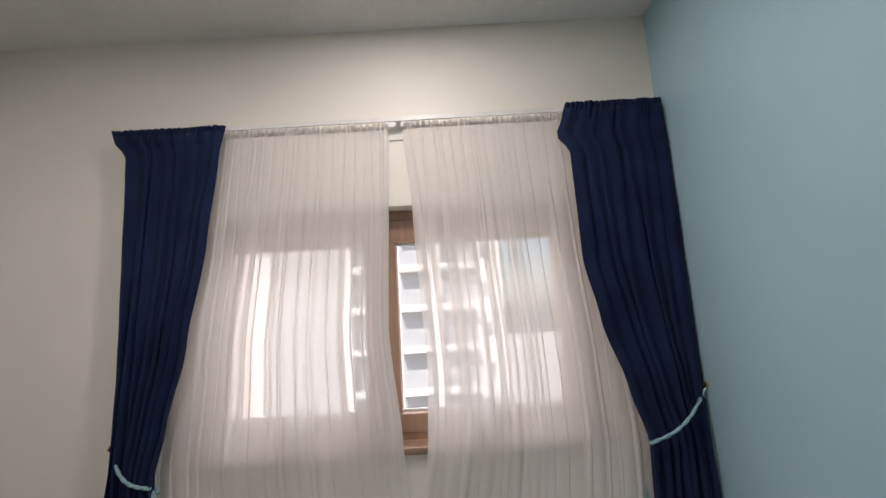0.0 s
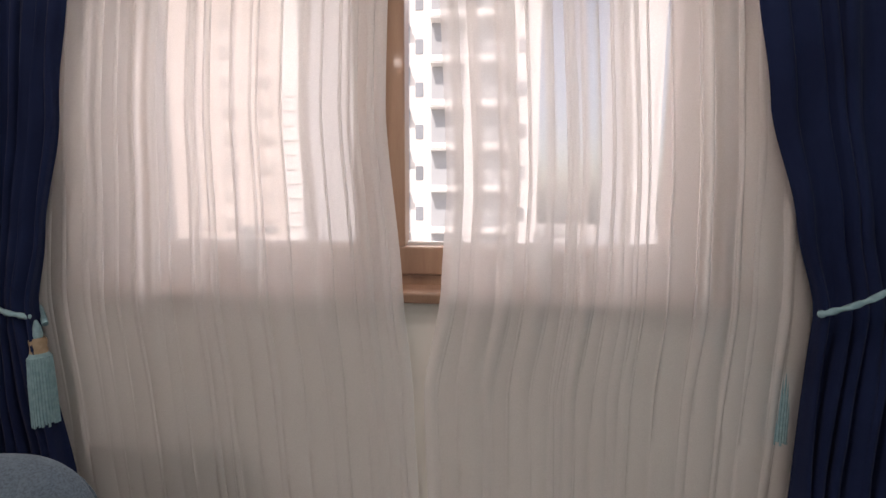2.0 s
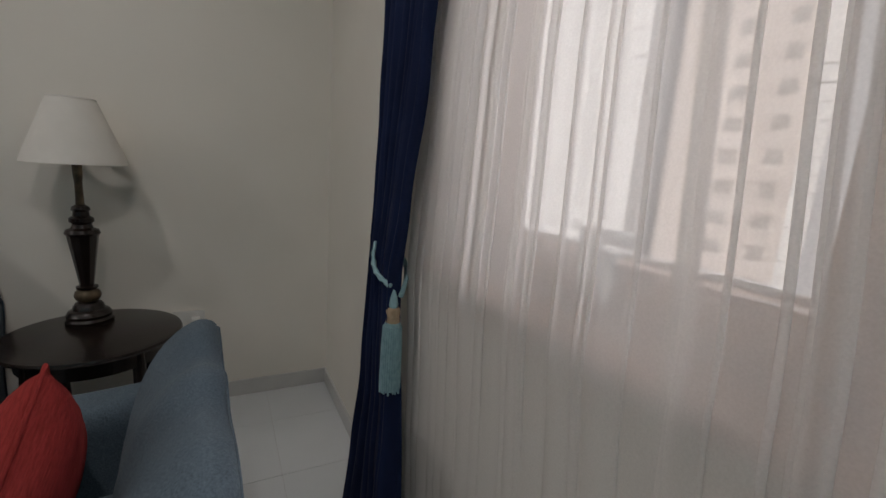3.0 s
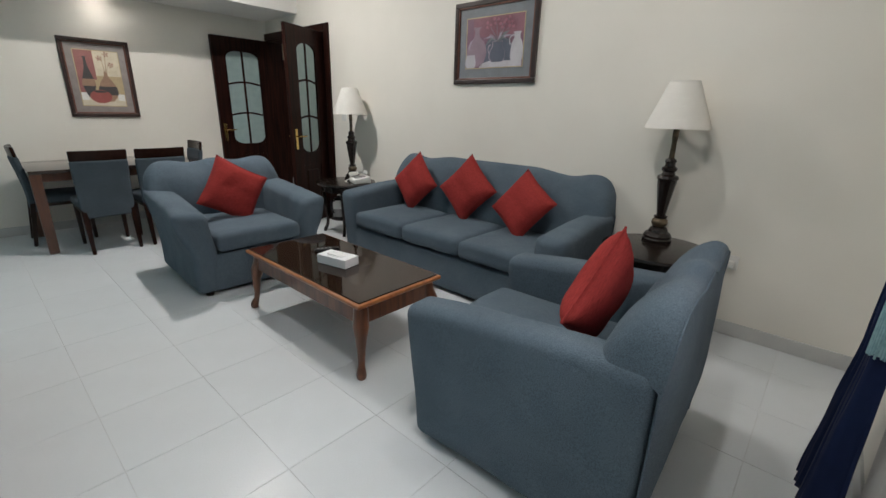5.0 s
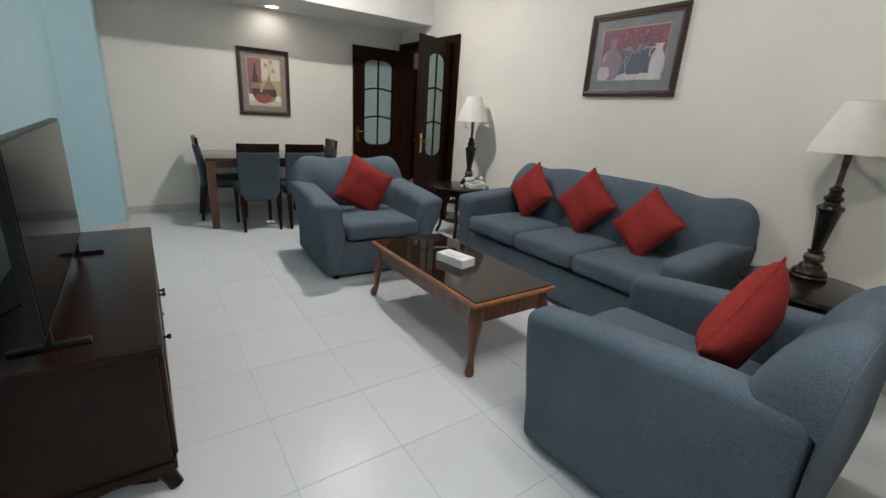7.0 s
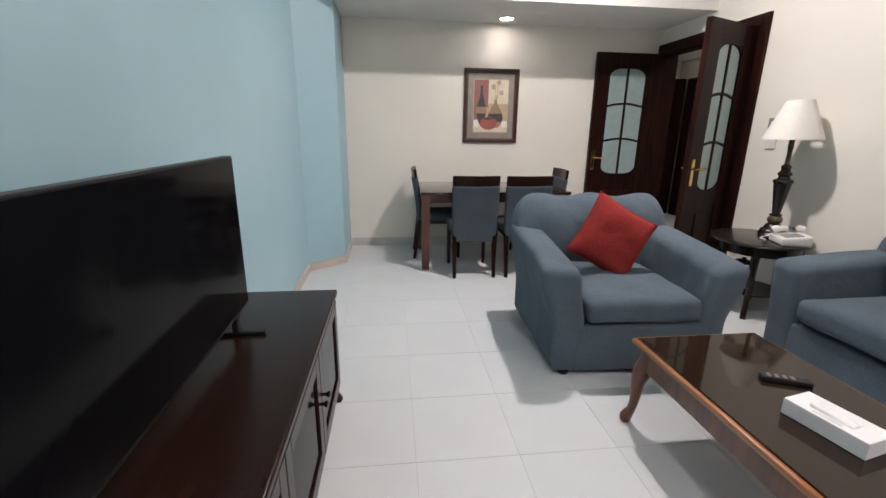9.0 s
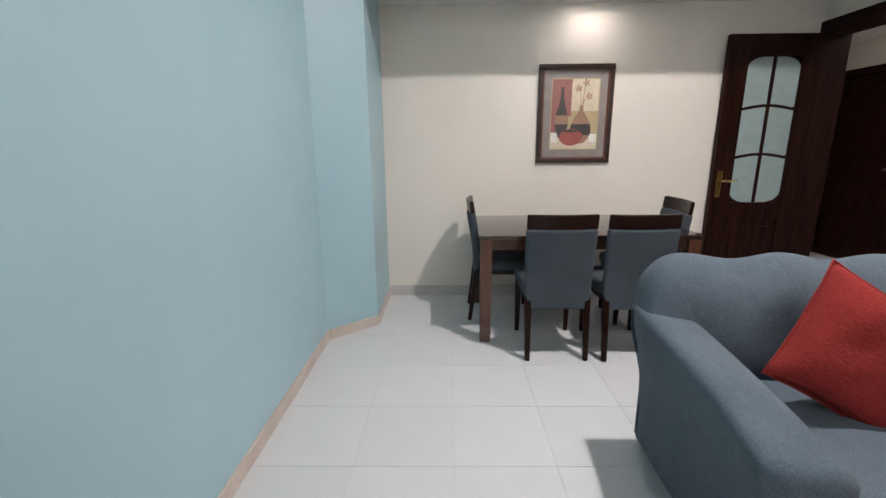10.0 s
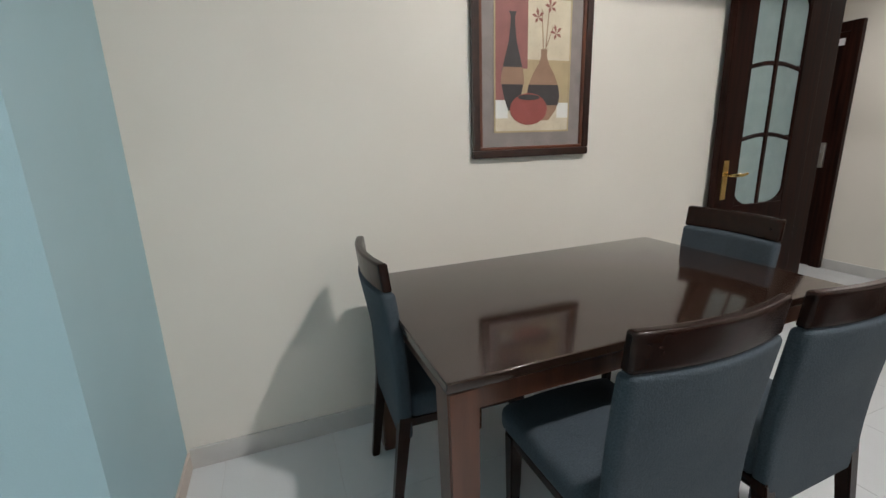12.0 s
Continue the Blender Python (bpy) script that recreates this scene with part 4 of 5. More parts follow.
part("handset", sweep([(-0.065, -0.095, 0.075), (-0.065, -0.07, 0.088), (-0.065, 0, 0.095), (-0.065, 0.07, 0.098), (-0.065, 0.095, 0.090)], [0.026, 0.024, 0.017, 0.024, 0.026], 12, 0.3), PLASTIC, ph, smooth=60)
keys = part("keypad", box(-0.015, 0.075, -0.055, 0.055, 0.060, 0.066, 0.002), GREYPLATE, ph)
keys.matrix_basis = pose(0, 0, 0, 7.5, 0, 0)
part("cord", sweep([(-0.1, -0.08, 0.03), (-0.13, -0.11, 0.012), (-0.10, -0.14, 0.008), (-0.04, -0.13, 0.008)], [0.005] * 4, 8), PLASTIC, ph, smooth=60)
bk = thing("electric_kettle", "glass and white electric kettle with black lid and base", "kettle", pose(-1.70, -1.33, 0.183))
part("base", lathe([(0.0, 0.0), (0.072, 0.0), (0.074, 0.010), (0.070, 0.022), (0.0, 0.024)], 24, False), BLACKPLASTIC, bk, smooth=40)
part("body", lathe([(0.0, 0.024), (0.064, 0.024), (0.068, 0.05), (0.066, 0.11), (0.0, 0.11)], 24, False), GREYPLATE, bk, "smoky glass lower body", smooth=40)
part("collar", lathe([(0.066, 0.11), (0.068, 0.115), (0.060, 0.20), (0.054, 0.205), (0.0, 0.205)], 24, False), PLASTIC, bk, "white plastic band", smooth=40)
part("lid", lathe([(0.056, 0.203), (0.054, 0.222), (0.014, 0.232), (0.014, 0.246), (0.0, 0.25)], 24, False), BLACKPLASTIC, bk, smooth=40)
part("handle", sweep([(0.055, 0, 0.195), (0.098, 0, 0.20), (0.106, 0, 0.13), (0.066, 0, 0.06)], [0.009] * 4, 8), BLACKPLASTIC, bk, smooth=50)

# ---- television corner ----
cab = thing("tv_cabinet", "dark mahogany television cabinet against the blue wall", "tv cabinet")
X0, X1, Y0, Y1, CZ = 1.185, 1.695, -0.47, 1.07, 0.585
part("cabinet_top", box(X0 - 0.02, X1, Y0 - 0.02, Y1 + 0.02, CZ - 0.03, CZ, 0.010, 3), DARKWOOD, cab, smooth=45)
for y0, y1 in ((Y0, Y0 + 0.025), (Y1 - 0.025, Y1)):
    part("side_panel", box(X0, X1, y0, y1, 0.10, CZ - 0.03, 0.003), DARKWOOD, cab)
part("back_panel", box(X1 - 0.012, X1 - 0.002, Y0 + 0.025, Y1 - 0.025, 0.10, CZ - 0.03), DARKWOOD, cab)
part("bottom_board", box(X0 - 0.012, X1, Y0 - 0.012, Y1 + 0.012, 0.085, 0.115, 0.006), DARKWOOD, cab)
part("shelf", box(X0 + 0.03, X1 - 0.015, Y0 + 0.03, Y1 - 0.03, 0.32, 0.338), DARKWOOD, cab)
dw = (Y1 - Y0 - 0.05) / 3
for i in range(3):
    y0 = Y0 + 0.025 + i * dw
    bm = box(X0 - 0.018, X0, y0 + 0.003, y0 + 0.06, 0.118, CZ - 0.036, 0.004)
    box(X0 - 0.018, X0, y0 + dw - 0.06, y0 + dw - 0.003, 0.118, CZ - 0.036, 0.004, bm=bm)
    box(X0 - 0.018, X0, y0 + 0.06, y0 + dw - 0.06, 0.118, 0.175, 0.004, bm=bm)
    box(X0 - 0.018, X0, y0 + 0.06, y0 + dw - 0.06, CZ - 0.09, CZ - 0.036, 0.004, bm=bm)
    dd = part("cabinet_door", bm, DARKWOOD, cab)
    part("glass_panel", box(X0 - 0.010, X0 - 0.006, y0 + 0.058, y0 + dw - 0.058, 0.173, CZ - 0.088), SCREEN, dd, "dark reflecting glass")
    part("knob", lathe([(0.006, 0), (0.006, 0.012), (0.012, 0.018), (0.012, 0.026), (0.0, 0.03)], 14, False), BLACKWOOD, dd, smooth=40).matrix_basis = pose(X0 - 0.018, y0 + (0.03 if i else dw - 0.03), 0.36, 0, -90, 0)
for fx in (X0 + 0.03, X1 - 0.05):
    for fy in (Y0 + 0.03, Y1 - 0.03):
        ox, oy = (-0.03 if fx < 1.4 else 0.0), (0.025 if fy > 0 else -0.025)
        part("bracket_foot", sweep([(fx, fy, 0.09), (fx + ox * 0.1, fy + oy * 0.1, 0.06), (fx + ox * 0.6, fy + oy * 0.6, 0.03), (fx + ox, fy + oy, 0.003)], [0.038, 0.030, 0.024, 0.024], 8, 0.6), DARKWOOD, cab, smooth=50)
for fy in (Y0 - 0.004, Y1 + 0.004):
    pts = [(X0 + 0.05 + (X1 - X0 - 0.1) * i / 10, 0.085 - 0.028 * math.cos((i / 10 - 0.5) * 2 * math.pi) ** 2 * (1 if i in (0, 1, 2, 8, 9, 10) else 0.5)) for i in range(11)]
    ob = part("curved_apron", plate([(X0 + 0.05, 0.1)] + pts + [(X1 - 0.05, 0.1)], 0.012), DARKWOOD, cab)
    ob.matrix_basis = pose(0, fy + 0.006, 0)

tv = thing("television", "black flat television on two feet, switched off", "television", pose(1.46, 0.455, CZ, 0, 0, 1.0))
TW, TH = 0.62, 0.56
part("panel", box(-0.012, 0.018, -TW, TW, 0.075, 0.075 + TH, 0.004), BLACKPLASTIC, tv)
part("screen", box(-0.0145, -0.0115, -TW + 0.008, TW - 0.008, 0.09, 0.075 + TH - 0.008), SCREEN, tv, "glossy black screen")
part("back_housing", soft(0.015, 0.06, -0.42, 0.42, 0.10, 0.44, 0.02, None, 6), BLACKPLASTIC, tv, smooth=50)
for s in (-1, 1):
    bm = box(-0.10, 0.10, s * 0.50 - 0.012, s * 0.50 + 0.012, 0.0, 0.014, 0.004)
    box(-0.008, 0.012, s * 0.50 - 0.014, s * 0.50 + 0.014, 0.01, 0.085, 0.004, bm=bm)
    part("foot", bm, BLACKPLASTIC, tv)
sk = thing("wall_socket", "white plug socket with adapter on the blue wall", "socket")
part("plate", box(XB - 0.012, XB, 0.70, 0.79, 0.62, 0.71, 0.004), PLASTIC, sk)
part("adapter", box(XB - 0.07, XB - 0.012, 0.715, 0.775, 0.63, 0.70, 0.008), PLASTIC, sk)
part("lead", sweep([(XB - 0.05, 0.745, 0.632), (XB - 0.06, 0.72, 0.60), (XB - 0.07, 0.62, 0.592), (XB - 0.12, 0.5, 0.592)], [0.004] * 4, 6), BLACKPLASTIC, sk, smooth=60)
ws = thing("wall_socket", "white plug socket under the window sill", "socket")
part("plate", box(1.17, 1.255, YW - 0.012, YW, 0.945, 1.03, 0.004), PLASTIC, ws)
part("rocker", box(1.195, 1.23, YW - 0.016, YW - 0.012, 0.995, 1.015, 0.002), PLASTIC, ws)
sw = thing("thermostat", "grey wall thermostat beside the doorway", "thermostat")
part("plate", box(XL, XL + 0.012, -1.83, -1.72, 1.33, 1.44, 0.004), GREYPLATE, sw)
part("display", box(XL + 0.012, XL + 0.015, -1.80, -1.75, 1.385, 1.415, 0.001), PLASTIC, sw)
sw = thing("light_switch", "white light switch plate beside the doorway", "light switch")
part("plate", box(XL, XL + 0.01, -1.82, -1.73, 1.20, 1.29, 0.003), PLASTIC, sw)
part("rocker", box(XL + 0.01, XL + 0.014, -1.79, -1.76, 1.225, 1.265, 0.002), PLASTIC, sw)
so = thing("wall_socket", "white double socket low on the cream wall", "socket")
part("plate", box(XL, XL + 0.012, 2.16, 2.31, 0.44, 0.53, 0.004), PLASTIC, so)
part("plug", box(XL + 0.012, XL + 0.05, 2.25, 2.29, 0.46, 0.50, 0.006), PLASTIC, so)

# ---- dining corner ----
dt = thing("dining_table", "dark walnut rectangular dining table with square legs", "dining table", pose(-0.09, -2.925, 0))
part("tabletop", box(-0.725, 0.725, -0.435, 0.425, 0.728, 0.756, 0.005, 3), TABLEWOOD, dt, smooth=40)
for s in (-1, 1):
    part("apron", box(-0.64, 0.64, s * 0.385 - 0.011, s * 0.385 + 0.011, 0.655, 0.728, 0.002), LEGWOOD, dt)
    part("apron", box(s * 0.685 - 0.011, s * 0.685 + 0.011, -0.345, 0.345, 0.655, 0.728, 0.002), LEGWOOD, dt)
    for r in (-1, 1):
        ob = part("leg", taper(0.04, 0.036, 0.001, 0.728, 0, 0, 0.004), LEGWOOD, dt)
        ob.matrix_basis = pose(s * 0.682, r * 0.382, 0)


def dining_chair(m, label, grip=False):
    """Back at y = 0, seat towards -y."""
    t = thing("dining_chair", label, "chair", m, "dining chairs")
    part("seat", soft(-0.205, 0.205, -0.475, -0.035, 0.40, 0.485, 0.03, lambda x, y, z: (x * (1 - 0.06 * (y + 0.25)), y, z + 0.012 * max(0, 1 - (x / 0.2) ** 2) * (z > 0.45)), 10), CHAIRCLOTH, t, smooth=60)

    def back(x, y, z):
        k = smoothstep(0.3, 0.9, z)
        y += 0.05 * (z - 0.42) / 0.5 * k + 0.03 * (1 - (x / 0.21) ** 2) * k - 0.012 * k
        return (x * (0.965 + 0.05 * k), y, z)
    part("backrest", soft(-0.21, 0.21, -0.045, 0.0, 0.33, 0.845, 0.016, back, 12), CHAIRCLOTH, t, smooth=60)
    bm = soft(-0.208, 0.208, -0.036, -0.008, 0.845, 0.935, 0.008, back, 14)
    rail_ob = part("top_rail", bm, DARKWOOD, t, "curved dark wooden top rail", smooth=50)
    if grip:
        part("grip", soft(-0.045, 0.045, -0.040, -0.034, 0.88, 0.90, 0.010, back, 6), BLACKPLASTIC, rail_ob, "dark hand slot", smooth=50)
    part("seat_rail", box(-0.195, 0.195, -0.455, -0.03, 0.375, 0.405, 0.004), DARKWOOD, t)
    for s in (-1, 1):
        leg = part("leg", taper(0.021, 0.014, 0.001, 0.40, 0, -0.005), DARKWOOD, t)
        leg.matrix_basis = pose(s * 0.178, -0.43, 0)
        leg = part("leg", taper(0.021, 0.015, 0.001, 0.42, 0, 0.055), DARKWOOD, t)
        leg.matrix_basis = pose(s * 0.183, -0.025, 0)
    return t


dining_chair(pose(0.165, -2.275, 0, 0, 0, 0), "slate blue upholstered dining chair with dark wooden rail")
dining_chair(pose(-0.315, -2.265, 0, 0, 0, 1), "slate blue upholstered dining chair with dark wooden rail")
dining_chair(pose(0.645, -3.09, 0, 0, 0, -92), "slate blue upholstered dining chair at the table's head", True)
dining_chair(pose(-0.855, -2.965, 0, 0, 0, 88), "slate blue upholstered dining chair at the table's foot")


# ---- pictures ----
def hung_picture(name, label, m, w, h, border, mat_key, mat_w):
    """Hangs in the plane y = 0, its face towards +y; w wide, h high, from its lower left corner as seen."""
    t = thing(name, label, "picture", m)
    for a, b, c, d in ((0, w, 0, border), (0, w, h - border, h), (0, border, border, h - border), (w - border, w, border, h - border)):
        part("frame_side", box(-b, -a, 0.0, 0.028, c, d, 0.006), FRAMEWOOD, t)
    i0 = border
    for a, b, c, d in ((i0, w - i0, i0, i0 + 0.014), (i0, w - i0, h - i0 - 0.014, h - i0), (i0, i0 + 0.014, i0 + 0.014, h - i0 - 0.014), (w - i0 - 0.014, w - i0, i0 + 0.014, h - i0 - 0.014)):
        part("inner_moulding", box(-b, -a, 0.002, 0.022, c, d, 0.004), FRAMERED, t)
    part("mount", box(-w + i0 + 0.01, -i0 - 0.01, 0.002, 0.010, i0 + 0.01, h - i0 - 0.01), INK[mat_key], t)
    e = i0 + mat_w
    for k, (a, b, c, d) in enumerate(((e, w - e, e, e + 0.007), (e, w - e, h - e - 0.007, h - e), (e, e + 0.007, e + 0.007, h - e - 0.007), (w - e - 0.007, w - e, e + 0.007, h - e - 0.007))):
        part("slip", box(-b, -a, 0.010, 0.0125, c, d), INK["ochre"], t)
    return t, e


def ink(parent, name, pts, key, layer, x0, z0, sx, sz):
    """A flat printed shape; pts are 0..1 across and up the print."""
    ob = part(name, plate([(-(x0 + u * sx), z0 + v * sz) for u, v in pts], 0.0006), INK[key], parent)
    ob.matrix_basis = pose(0, 0.0108 + 0.0008 * layer, 0)
    return ob


def rect(u0, u1, v0, v1):
    return [(u0, v0), (u1, v0), (u1, v1), (u0, v1)]


def vase(cx, base, profile):
    """Outline of a turned vase: (half width, height) pairs."""
    return [(cx - w, base + h) for w, h in profile] + [(cx + w, base + h) for w, h in reversed(profile)]


def oval(cx, cy, rx, ry, n=18):
    return [(cx + rx * math.cos(2 * math.pi * i / n), cy + ry * math.sin(2 * math.pi * i / n)) for i in range(n)]


pic, e = hung_picture("picture", "framed still life of red and ochre vases above dining table", pose(0.10 - 0.0, YD, 1.185), 0.615, 0.785, 0.034, "mat_taupe", 0.075)
a = (e + 0.007, e + 0.007, 0.615 - 2 * e - 0.014, 0.785 - 2 * e - 0.014)
ink(pic, "print_ground", rect(0, 1, 0, 1), "ochre", 0, *a)
ink(pic, "red_field", rect(0, 0.42, 0.48, 1), "rose", 1, *a)
ink(pic, "cream_field", rect(0.42, 1, 0.55, 1), "cream", 1, *a)
ink(pic, "ledge", rect(0, 1, 0, 0.20), "cream", 1, *a)
ink(pic, "dark_field", rect(0, 0.13, 0.24, 0.5), "rose", 2, *a)
ink(pic, "pale_cloth", rect(0, 0.16, 0.10, 0.24), "pale", 2, *a)
ink(pic, "pale_cloth", rect(0.84, 1, 0.10, 0.22), "pale", 2, *a)
ink(pic, "tall_vase", vase(0.22, 0.16, [(0.055, 0), (0.11, 0.10), (0.15, 0.22), (0.14, 0.30), (0.10, 0.40), (0.05, 0.52), (0.03, 0.64), (0.028, 0.70), (0.05, 0.73)]), "black", 3, *a)
ink(pic, "vase_band", vase(0.22, 0.36, [(0.155, 0), (0.15, 0.06), (0.125, 0.13)]), "tan", 4, *a)
ink(pic, "round_vase", vase(0.64, 0.08, [(0.08, 0), (0.18, 0.08), (0.225, 0.18), (0.215, 0.26), (0.15, 0.36), (0.07, 0.44), (0.04, 0.50), (0.042, 0.55)]), "tan", 3, *a)
ink(pic, "vase_band", vase(0.64, 0.20, [(0.21, 0), (0.228, 0.07), (0.205, 0.16)]), "black", 4, *a)
ink(pic, "bowl", oval(0.44, 0.17, 0.255, 0.125), "red", 5, *a)
ink(pic, "bowl_mouth", oval(0.44, 0.262, 0.15, 0.022), "black", 6, *a)
for sx0, sx1, sv in ((0.63, 0.60, 0.92), (0.66, 0.70, 0.96), (0.65, 0.76, 0.80)):
    ink(pic, "stem", [(sx0 - 0.006, 0.62), (sx0 + 0.006, 0.62), (sx1 + 0.005, sv), (sx1 - 0.005, sv)], "tan", 3, *a)
for cx, cy in ((0.55, 0.87), (0.72, 0.95), (0.80, 0.76)):
    for k in range(5):
        an = math.radians(-60 + 72 * k + 30 * cx)
        ink(pic, "petal", [(cx, cy - 0.01), (cx + 0.05 * math.cos(an) - 0.018 * math.sin(an), cy + 0.035 * math.sin(an) + 0.012 * math.cos(an)), (cx + 0.085 * math.cos(an), cy + 0.06 * math.sin(an)), (cx + 0.05 * math.cos(an) + 0.018 * math.sin(an), cy + 0.035 * math.sin(an) - 0.012 * math.cos(an))], "flower", 4 + k % 2, *a)
part("glazing", box(-0.615 + 0.05, -0.05, 0.0165, 0.0175, 0.05, 0.735), CLEAR, pic).visible_shadow = False

pic, e = hung_picture("picture", "framed mauve still life of jugs and plant above sofa", pose(XL, -0.075, 1.57, 0, 0, -90) @ pose(0, 0, 0), 0.82, 0.635, 0.036, "mat_grey", 0.085)
a = (e + 0.007, e + 0.007, 0.82 - 2 * e - 0.014, 0.635 - 2 * e - 0.014)
ink(pic, "print_ground", rect(0, 1, 0, 1), "plum", 0, *a)
ink(pic, "upper_field", rect(0.12, 1, 0.62, 1), "wine", 1, *a)
ink(pic, "shadow_field", [(0.26, 0.02), (0.84, 0.02), (0.84, 0.40), (0.74, 0.56), (0.40, 0.56), (0.30, 0.34)], "slate", 2, *a)
ink(pic, "table_cloth", [(0.24, 0), (0.99, 0), (0.99, 0.10), (0.80, 0.12), (0.44, 0.13), (0.28, 0.08)], "white", 3, *a)
ink(pic, "big_vase", vase(0.19, 0.02, [(0.10, 0), (0.15, 0.12), (0.185, 0.28), (0.175, 0.40), (0.12, 0.52), (0.055, 0.60), (0.04, 0.70), (0.045, 0.76), (0.08, 0.80)]), "mauve", 3, *a)
ink(pic, "vase_light", [(0.05, 0.36), (0.03, 0.44), (0.06, 0.54), (0.13, 0.60), (0.09, 0.50)], "lilac", 4, *a)
ink(pic, "white_cup", vase(0.085, 0.0, [(0.07, 0), (0.10, 0.07), (0.095, 0.17), (0.075, 0.22), (0.085, 0.27)]), "white", 5, *a)
ink(pic, "white_jug", vase(0.90, 0.04, [(0.07, 0), (0.105, 0.14), (0.10, 0.30), (0.085, 0.42), (0.05, 0.50), (0.045, 0.56), (0.07, 0.62)]), "white", 4, *a)
for k in range(7):
    p, q = math.radians(60 + 25 * k), math.radians(85 + 25 * k)
    ink(pic, "jug_handle", [(0.83 + 0.065 * math.cos(p), 0.50 + 0.11 * math.sin(p)), (0.83 + 0.065 * math.cos(q), 0.50 + 0.11 * math.sin(q)), (0.83 + 0.048 * math.cos(q), 0.50 + 0.085 * math.sin(q)), (0.83 + 0.048 * math.cos(p), 0.50 + 0.085 * math.sin(p))], "white", 5, *a)
    p, q = p + 0.5, q + 0.5
    ink(pic, "pitcher_handle", [(0.45 + 0.055 * math.cos(p), 0.36 + 0.10 * math.sin(p)), (0.45 + 0.055 * math.cos(q), 0.36 + 0.10 * math.sin(q)), (0.45 + 0.040 * math.cos(q), 0.36 + 0.075 * math.sin(q)), (0.45 + 0.040 * math.cos(p), 0.36 + 0.075 * math.sin(p))], "lilac", 4, *a)
ink(pic, "pitcher_rim_light", vase(0.565, 0.10, [(0.10, 0), (0.145, 0.09), (0.14, 0.20), (0.095, 0.30), (0.085, 0.36), (0.10, 0.41)]), "lilac", 5, *a)
ink(pic, "dark_pitcher", vase(0.572, 0.105, [(0.09, 0), (0.135, 0.09), (0.13, 0.20), (0.085, 0.30), (0.075, 0.36), (0.088, 0.395)]), "slate", 6, *a)
for k, (lx, ly, bend) in enumerate(((0.33, 0.58, 0.06), (0.36, 0.44, 0.09), (0.42, 0.66, 0.02), (0.50, 0.70, 0.01), (0.66, 0.72, -0.01), (0.78, 0.70, -0.03), (0.83, 0.60, -0.05), (0.76, 0.50, -0.07))):
    mx, my = (0.57 + lx) / 2, (0.50 + ly) / 2 + abs(bend)
    ink(pic, "leaf", [(0.565, 0.50), (mx - 0.01, my + 0.035), (lx, ly), (mx + 0.012, my - 0.02), (0.575, 0.49)], ("lilac", "mat_grey")[k % 2], 7 + k % 2, *a)
for k, (fx, fy) in enumerate(((0.40, 0.86), (0.53, 0.93), (0.64, 0.84), (0.74, 0.92), (0.80, 0.82))):
    ink(pic, "stem", [(0.56, 0.52), (0.57, 0.52), (fx + 0.006, fy), (fx - 0.006, fy)], "mauve", 4, *a)
    for q in range(6):
        an = math.radians(60 * q + 20 * k)
        ink(pic, "blossom", oval(fx + 0.036 * math.cos(an), fy + 0.05 * math.sin(an) - 0.02, 0.026, 0.034, 9), ("pink", "wine")[q % 2], 9 + q % 3, *a)
part("glazing", box(-0.82 + 0.05, -0.05, 0.0175, 0.0185, 0.05, 0.585), CLEAR, pic).visible_shadow = False

# ---- outside ----
structure("ground", box(-900, 900, -900, 900, -46.2, -46), GROUND, "pale sandy ground far below")


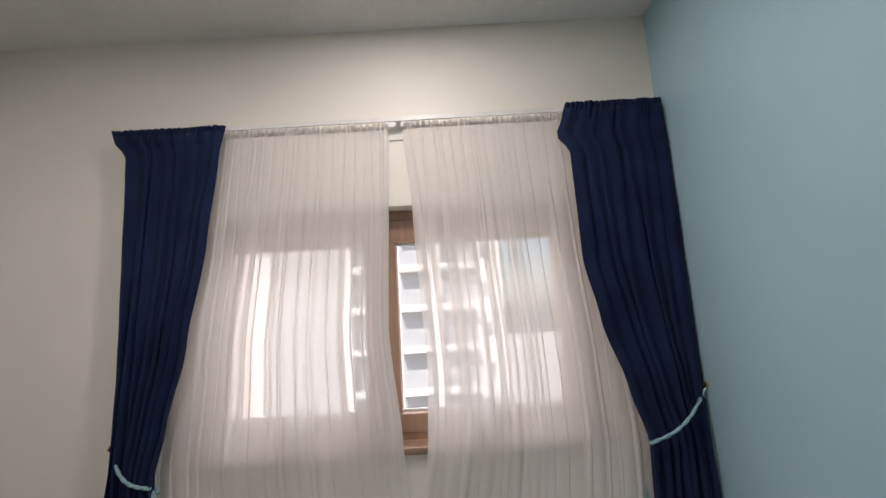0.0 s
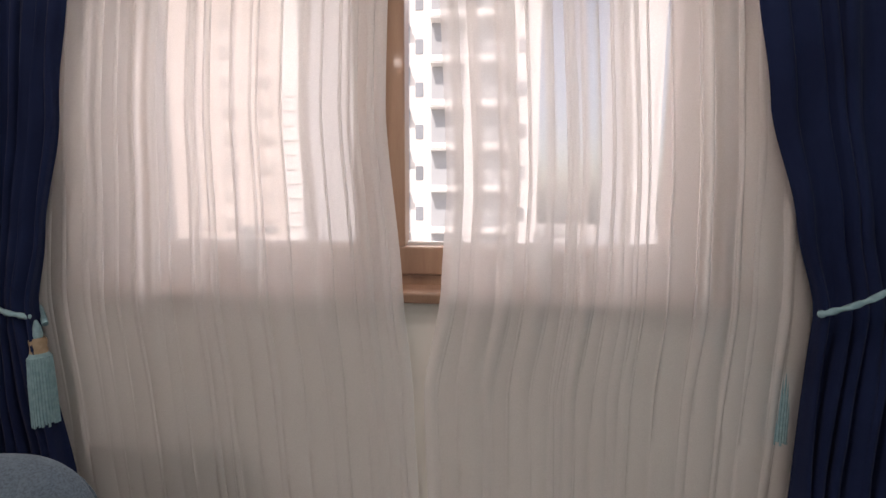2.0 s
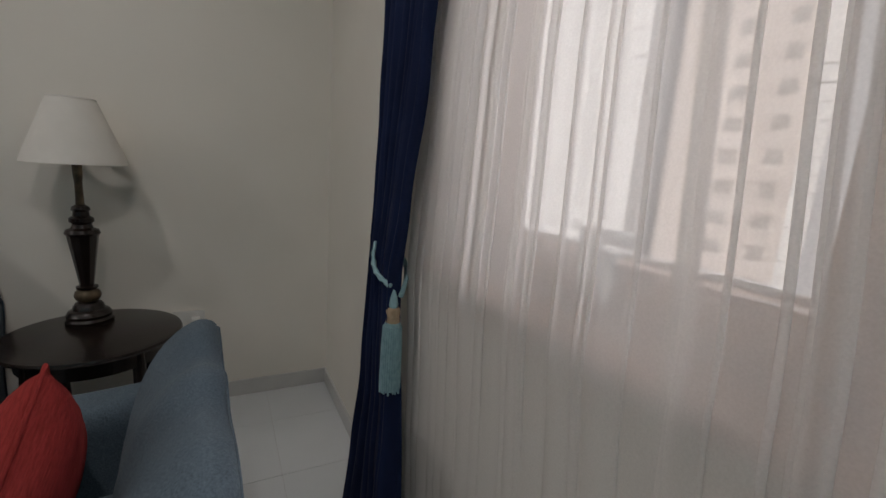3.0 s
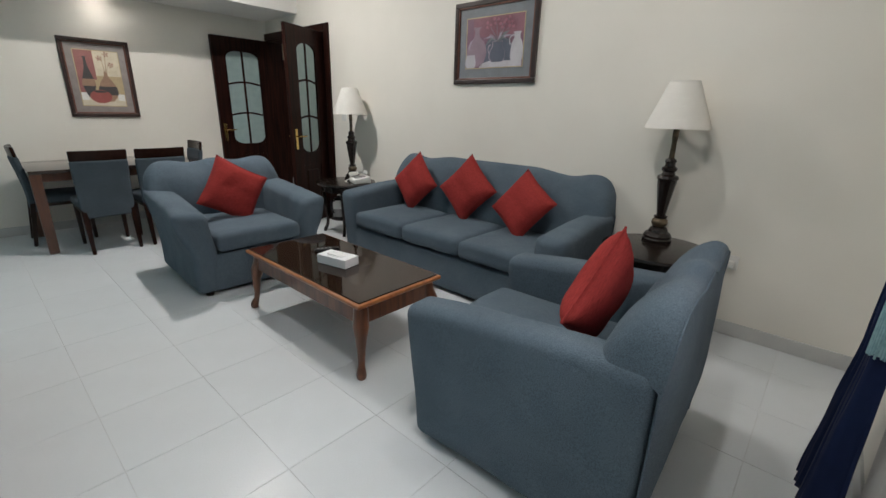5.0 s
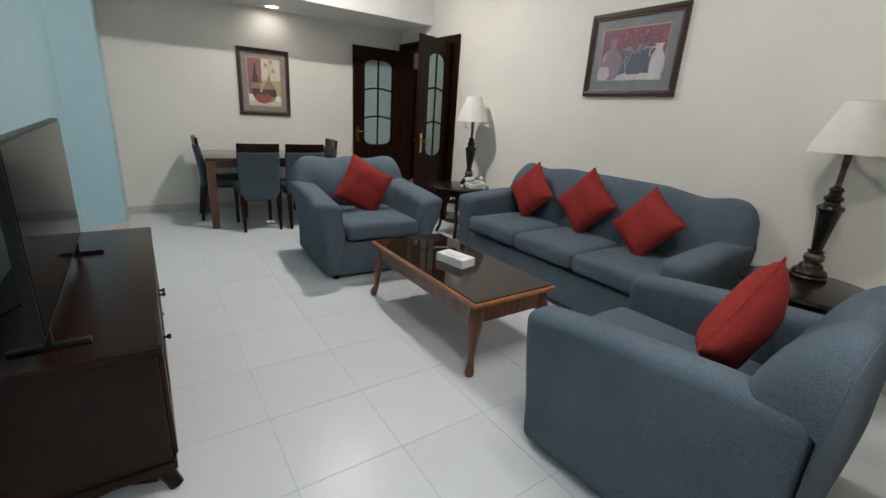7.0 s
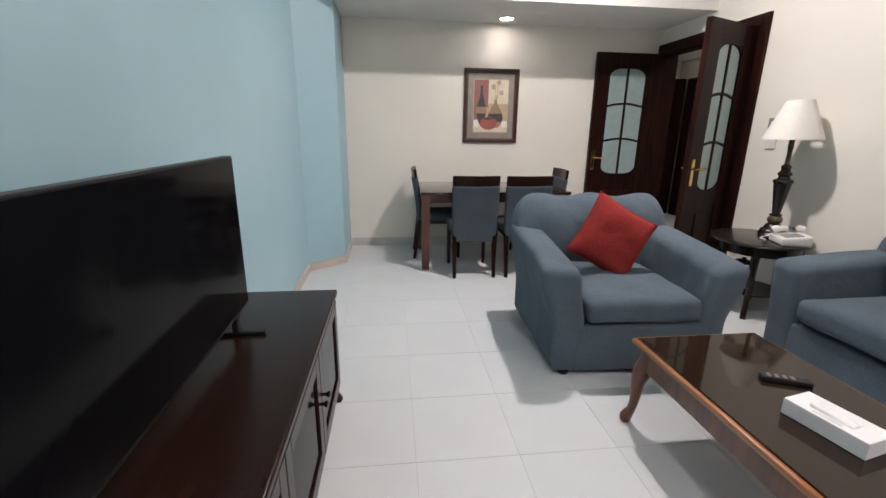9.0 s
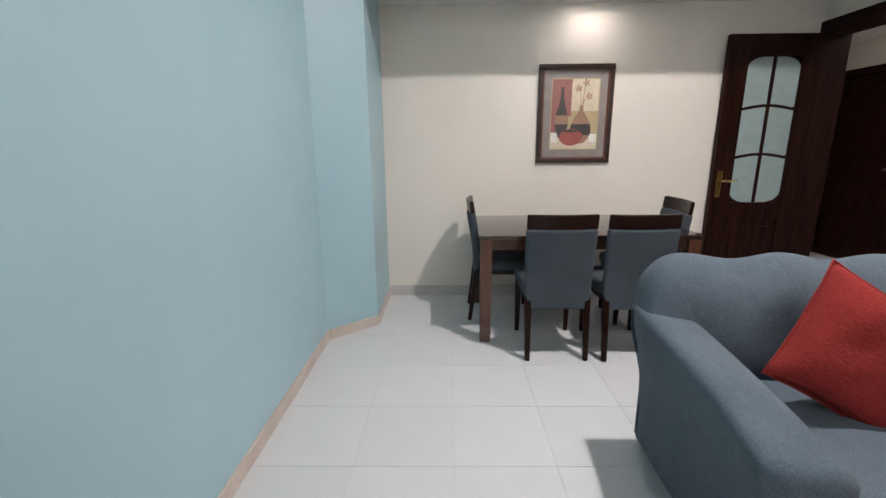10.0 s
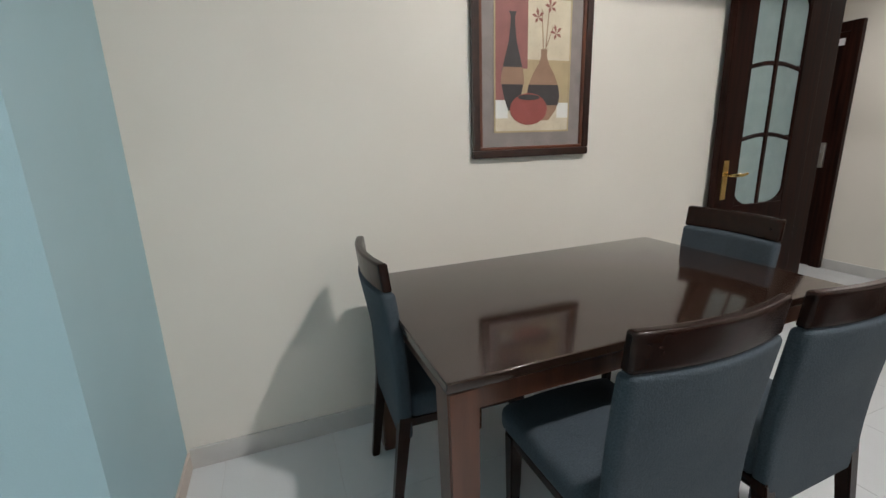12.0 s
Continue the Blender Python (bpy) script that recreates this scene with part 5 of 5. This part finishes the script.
def tower(name, label, x0, x1, y, depth, top, mat, floor_h, columns, balconies=(), bands=0.0, pane=None, shift=0.0, fins=()):
    """A block with its face towards the room: columns of windows (x, width, height), balconies (x0, x1)."""
    t = thing(name, label, "building")
    part("wall", box(x0, x1, y, y + depth, -46, top), mat, t)
    part("roof_parapet", box(x0 - 0.2, x1 + 0.2, y - 0.2, y + depth, top, top + 1.0), mat, t)
    for f0, f1 in fins:
        part("fin", box(f0, f1, y - 1.15, y, -46, top), mat, t)
    lo, hi = -18, min(int(top / floor_h), 9)
    shared = {}
    for k in range(int(lo / floor_h), hi):
        zc = k * floor_h + 0.9 + shift
        for cx, w, h in columns:
            if (w, h) not in shared:
                shared[(w, h)] = part("window", box(-w / 2, w / 2, -0.05, 0.05, 0, h), pane or PANE, t)
                shared[(w, h)].matrix_basis = pose(cx, y, zc)
            else:
                o = new("window", shared[(w, h)].data)
                o.parent, o.matrix_basis = t, pose(cx, y, zc)
        for b0, b1 in balconies:
            if ("b", b0) not in shared:
                bm = box(b0, b1, -1.1, 0.0, -0.12, 0.0)
                box(b0, b1, -1.15, -1.05, 0.0, 0.46, bm=bm)
                shared[("b", b0)] = part("balcony", bm, mat, t)
                # grey sheet filling the bay, standing in for the shade of its recess
                shared[("b", b0, 1)] = part("balcony_window", box(b0, b1, -0.04, 0.04, 0.0, floor_h - 0.12), BAYSHADE, t)
                shared[("b", b0)].matrix_basis = pose(0, y, zc - 0.9)
                shared[("b", b0, 1)].matrix_basis = pose(0, y, zc - 0.9)
            else:
                for key, nm in ((("b", b0), "balcony"), (("b", b0, 1), "balcony_window")):
                    o = new(nm, shared[key].data)
                    o.parent, o.matrix_basis = t, pose(0, y, zc - 0.9)
        if bands:
            key = "band"
            if key not in shared:
                shared[key] = part("band", box(x0 - 0.02, x1 + 0.02, -0.12, 0.0, 0, bands), FACADE_WHITE, t)
                shared[key].matrix_basis = pose(0, y, zc - 1.0)
            else:
                o = new("band", shared[key].data)
                o.parent, o.matrix_basis = t, pose(0, y, zc - 1.0)
    return t


tower("apartment_tower", "white apartment tower with balconies and small dark windows", -8.2, 5.6, 38, 14, 40, FACADE_WHITE, 3.38,
      ((-4.17, 0.66, 1.15), (4.2, 0.66, 1.15)), ((-7.2, -4.95), (-3.2, -0.45), (0.4, 3.25)), shift=-1.25, fins=((-7.65, -7.2), (-0.45, 0.4)))
tower("office_block", "plain grey rendered block beside the towers", -17.6, -8.6, 46, 12, 45, FACADE_GREY, 3.3, ())
tower("apartment_tower", "tan apartment tower with rows of windows", -35, -21, 50, 14, 48, FACADE_TAN, 3.2, ((-23.2, 1.5, 1.4), (-27.6, 1.7, 1.4), (-31.0, 1.2, 1.4)), pane=TANPANE)
tower("stair_tower", "pale stone stair tower with block joints", -20.9, -19.0, 49.4, 12, 50, FACADE_WHITE, 1.6, (), (), 0.08)
tower("apartment_tower", "pale tower with white floor bands", -62, -36, 46, 14, 44, FACADE_WHITE, 3.2, tuple((-60 + 4.0 * k, 1.6, 1.5) for k in range(6)), (), 0.4, PALEPANE)
tower("apartment_tower", "distant white apartment tower", 30, 37, 92, 14, 80, FACADE_WHITE, 3.2, tuple((31.2 + 2.4 * k, 0.9, 1.3) for k in range(3)), pane=PALEPANE)

# ---- floor tiles ----
floor_thing = bpy.data.objects["floor"]
PITCH, JOINT = 0.4365, 0.0017
TX, TY = 0.384, 1.306
tile_mesh = None
for i in range(-10, 5):
    for j in range(-16, 6):
        x0, y0 = TX + i * PITCH, TY + j * PITCH
        if x0 > XB or y0 > YW or x0 + PITCH < -3.75 or y0 + PITCH < -5.5:
            continue
        if x0 + PITCH < XL - 0.2 and y0 > -1.5:
            continue
        if tile_mesh is None:
            first = part("tile", box(JOINT / 2, PITCH - JOINT / 2, JOINT / 2, PITCH - JOINT / 2, -0.0025, 0.0, 0.0008, 1), TILE, floor_thing)
            tile_mesh, ob = first.data, first
        else:
            ob = new("tile", tile_mesh)
            ob.parent = floor_thing
        ob.matrix_basis = pose(x0, y0, 0)
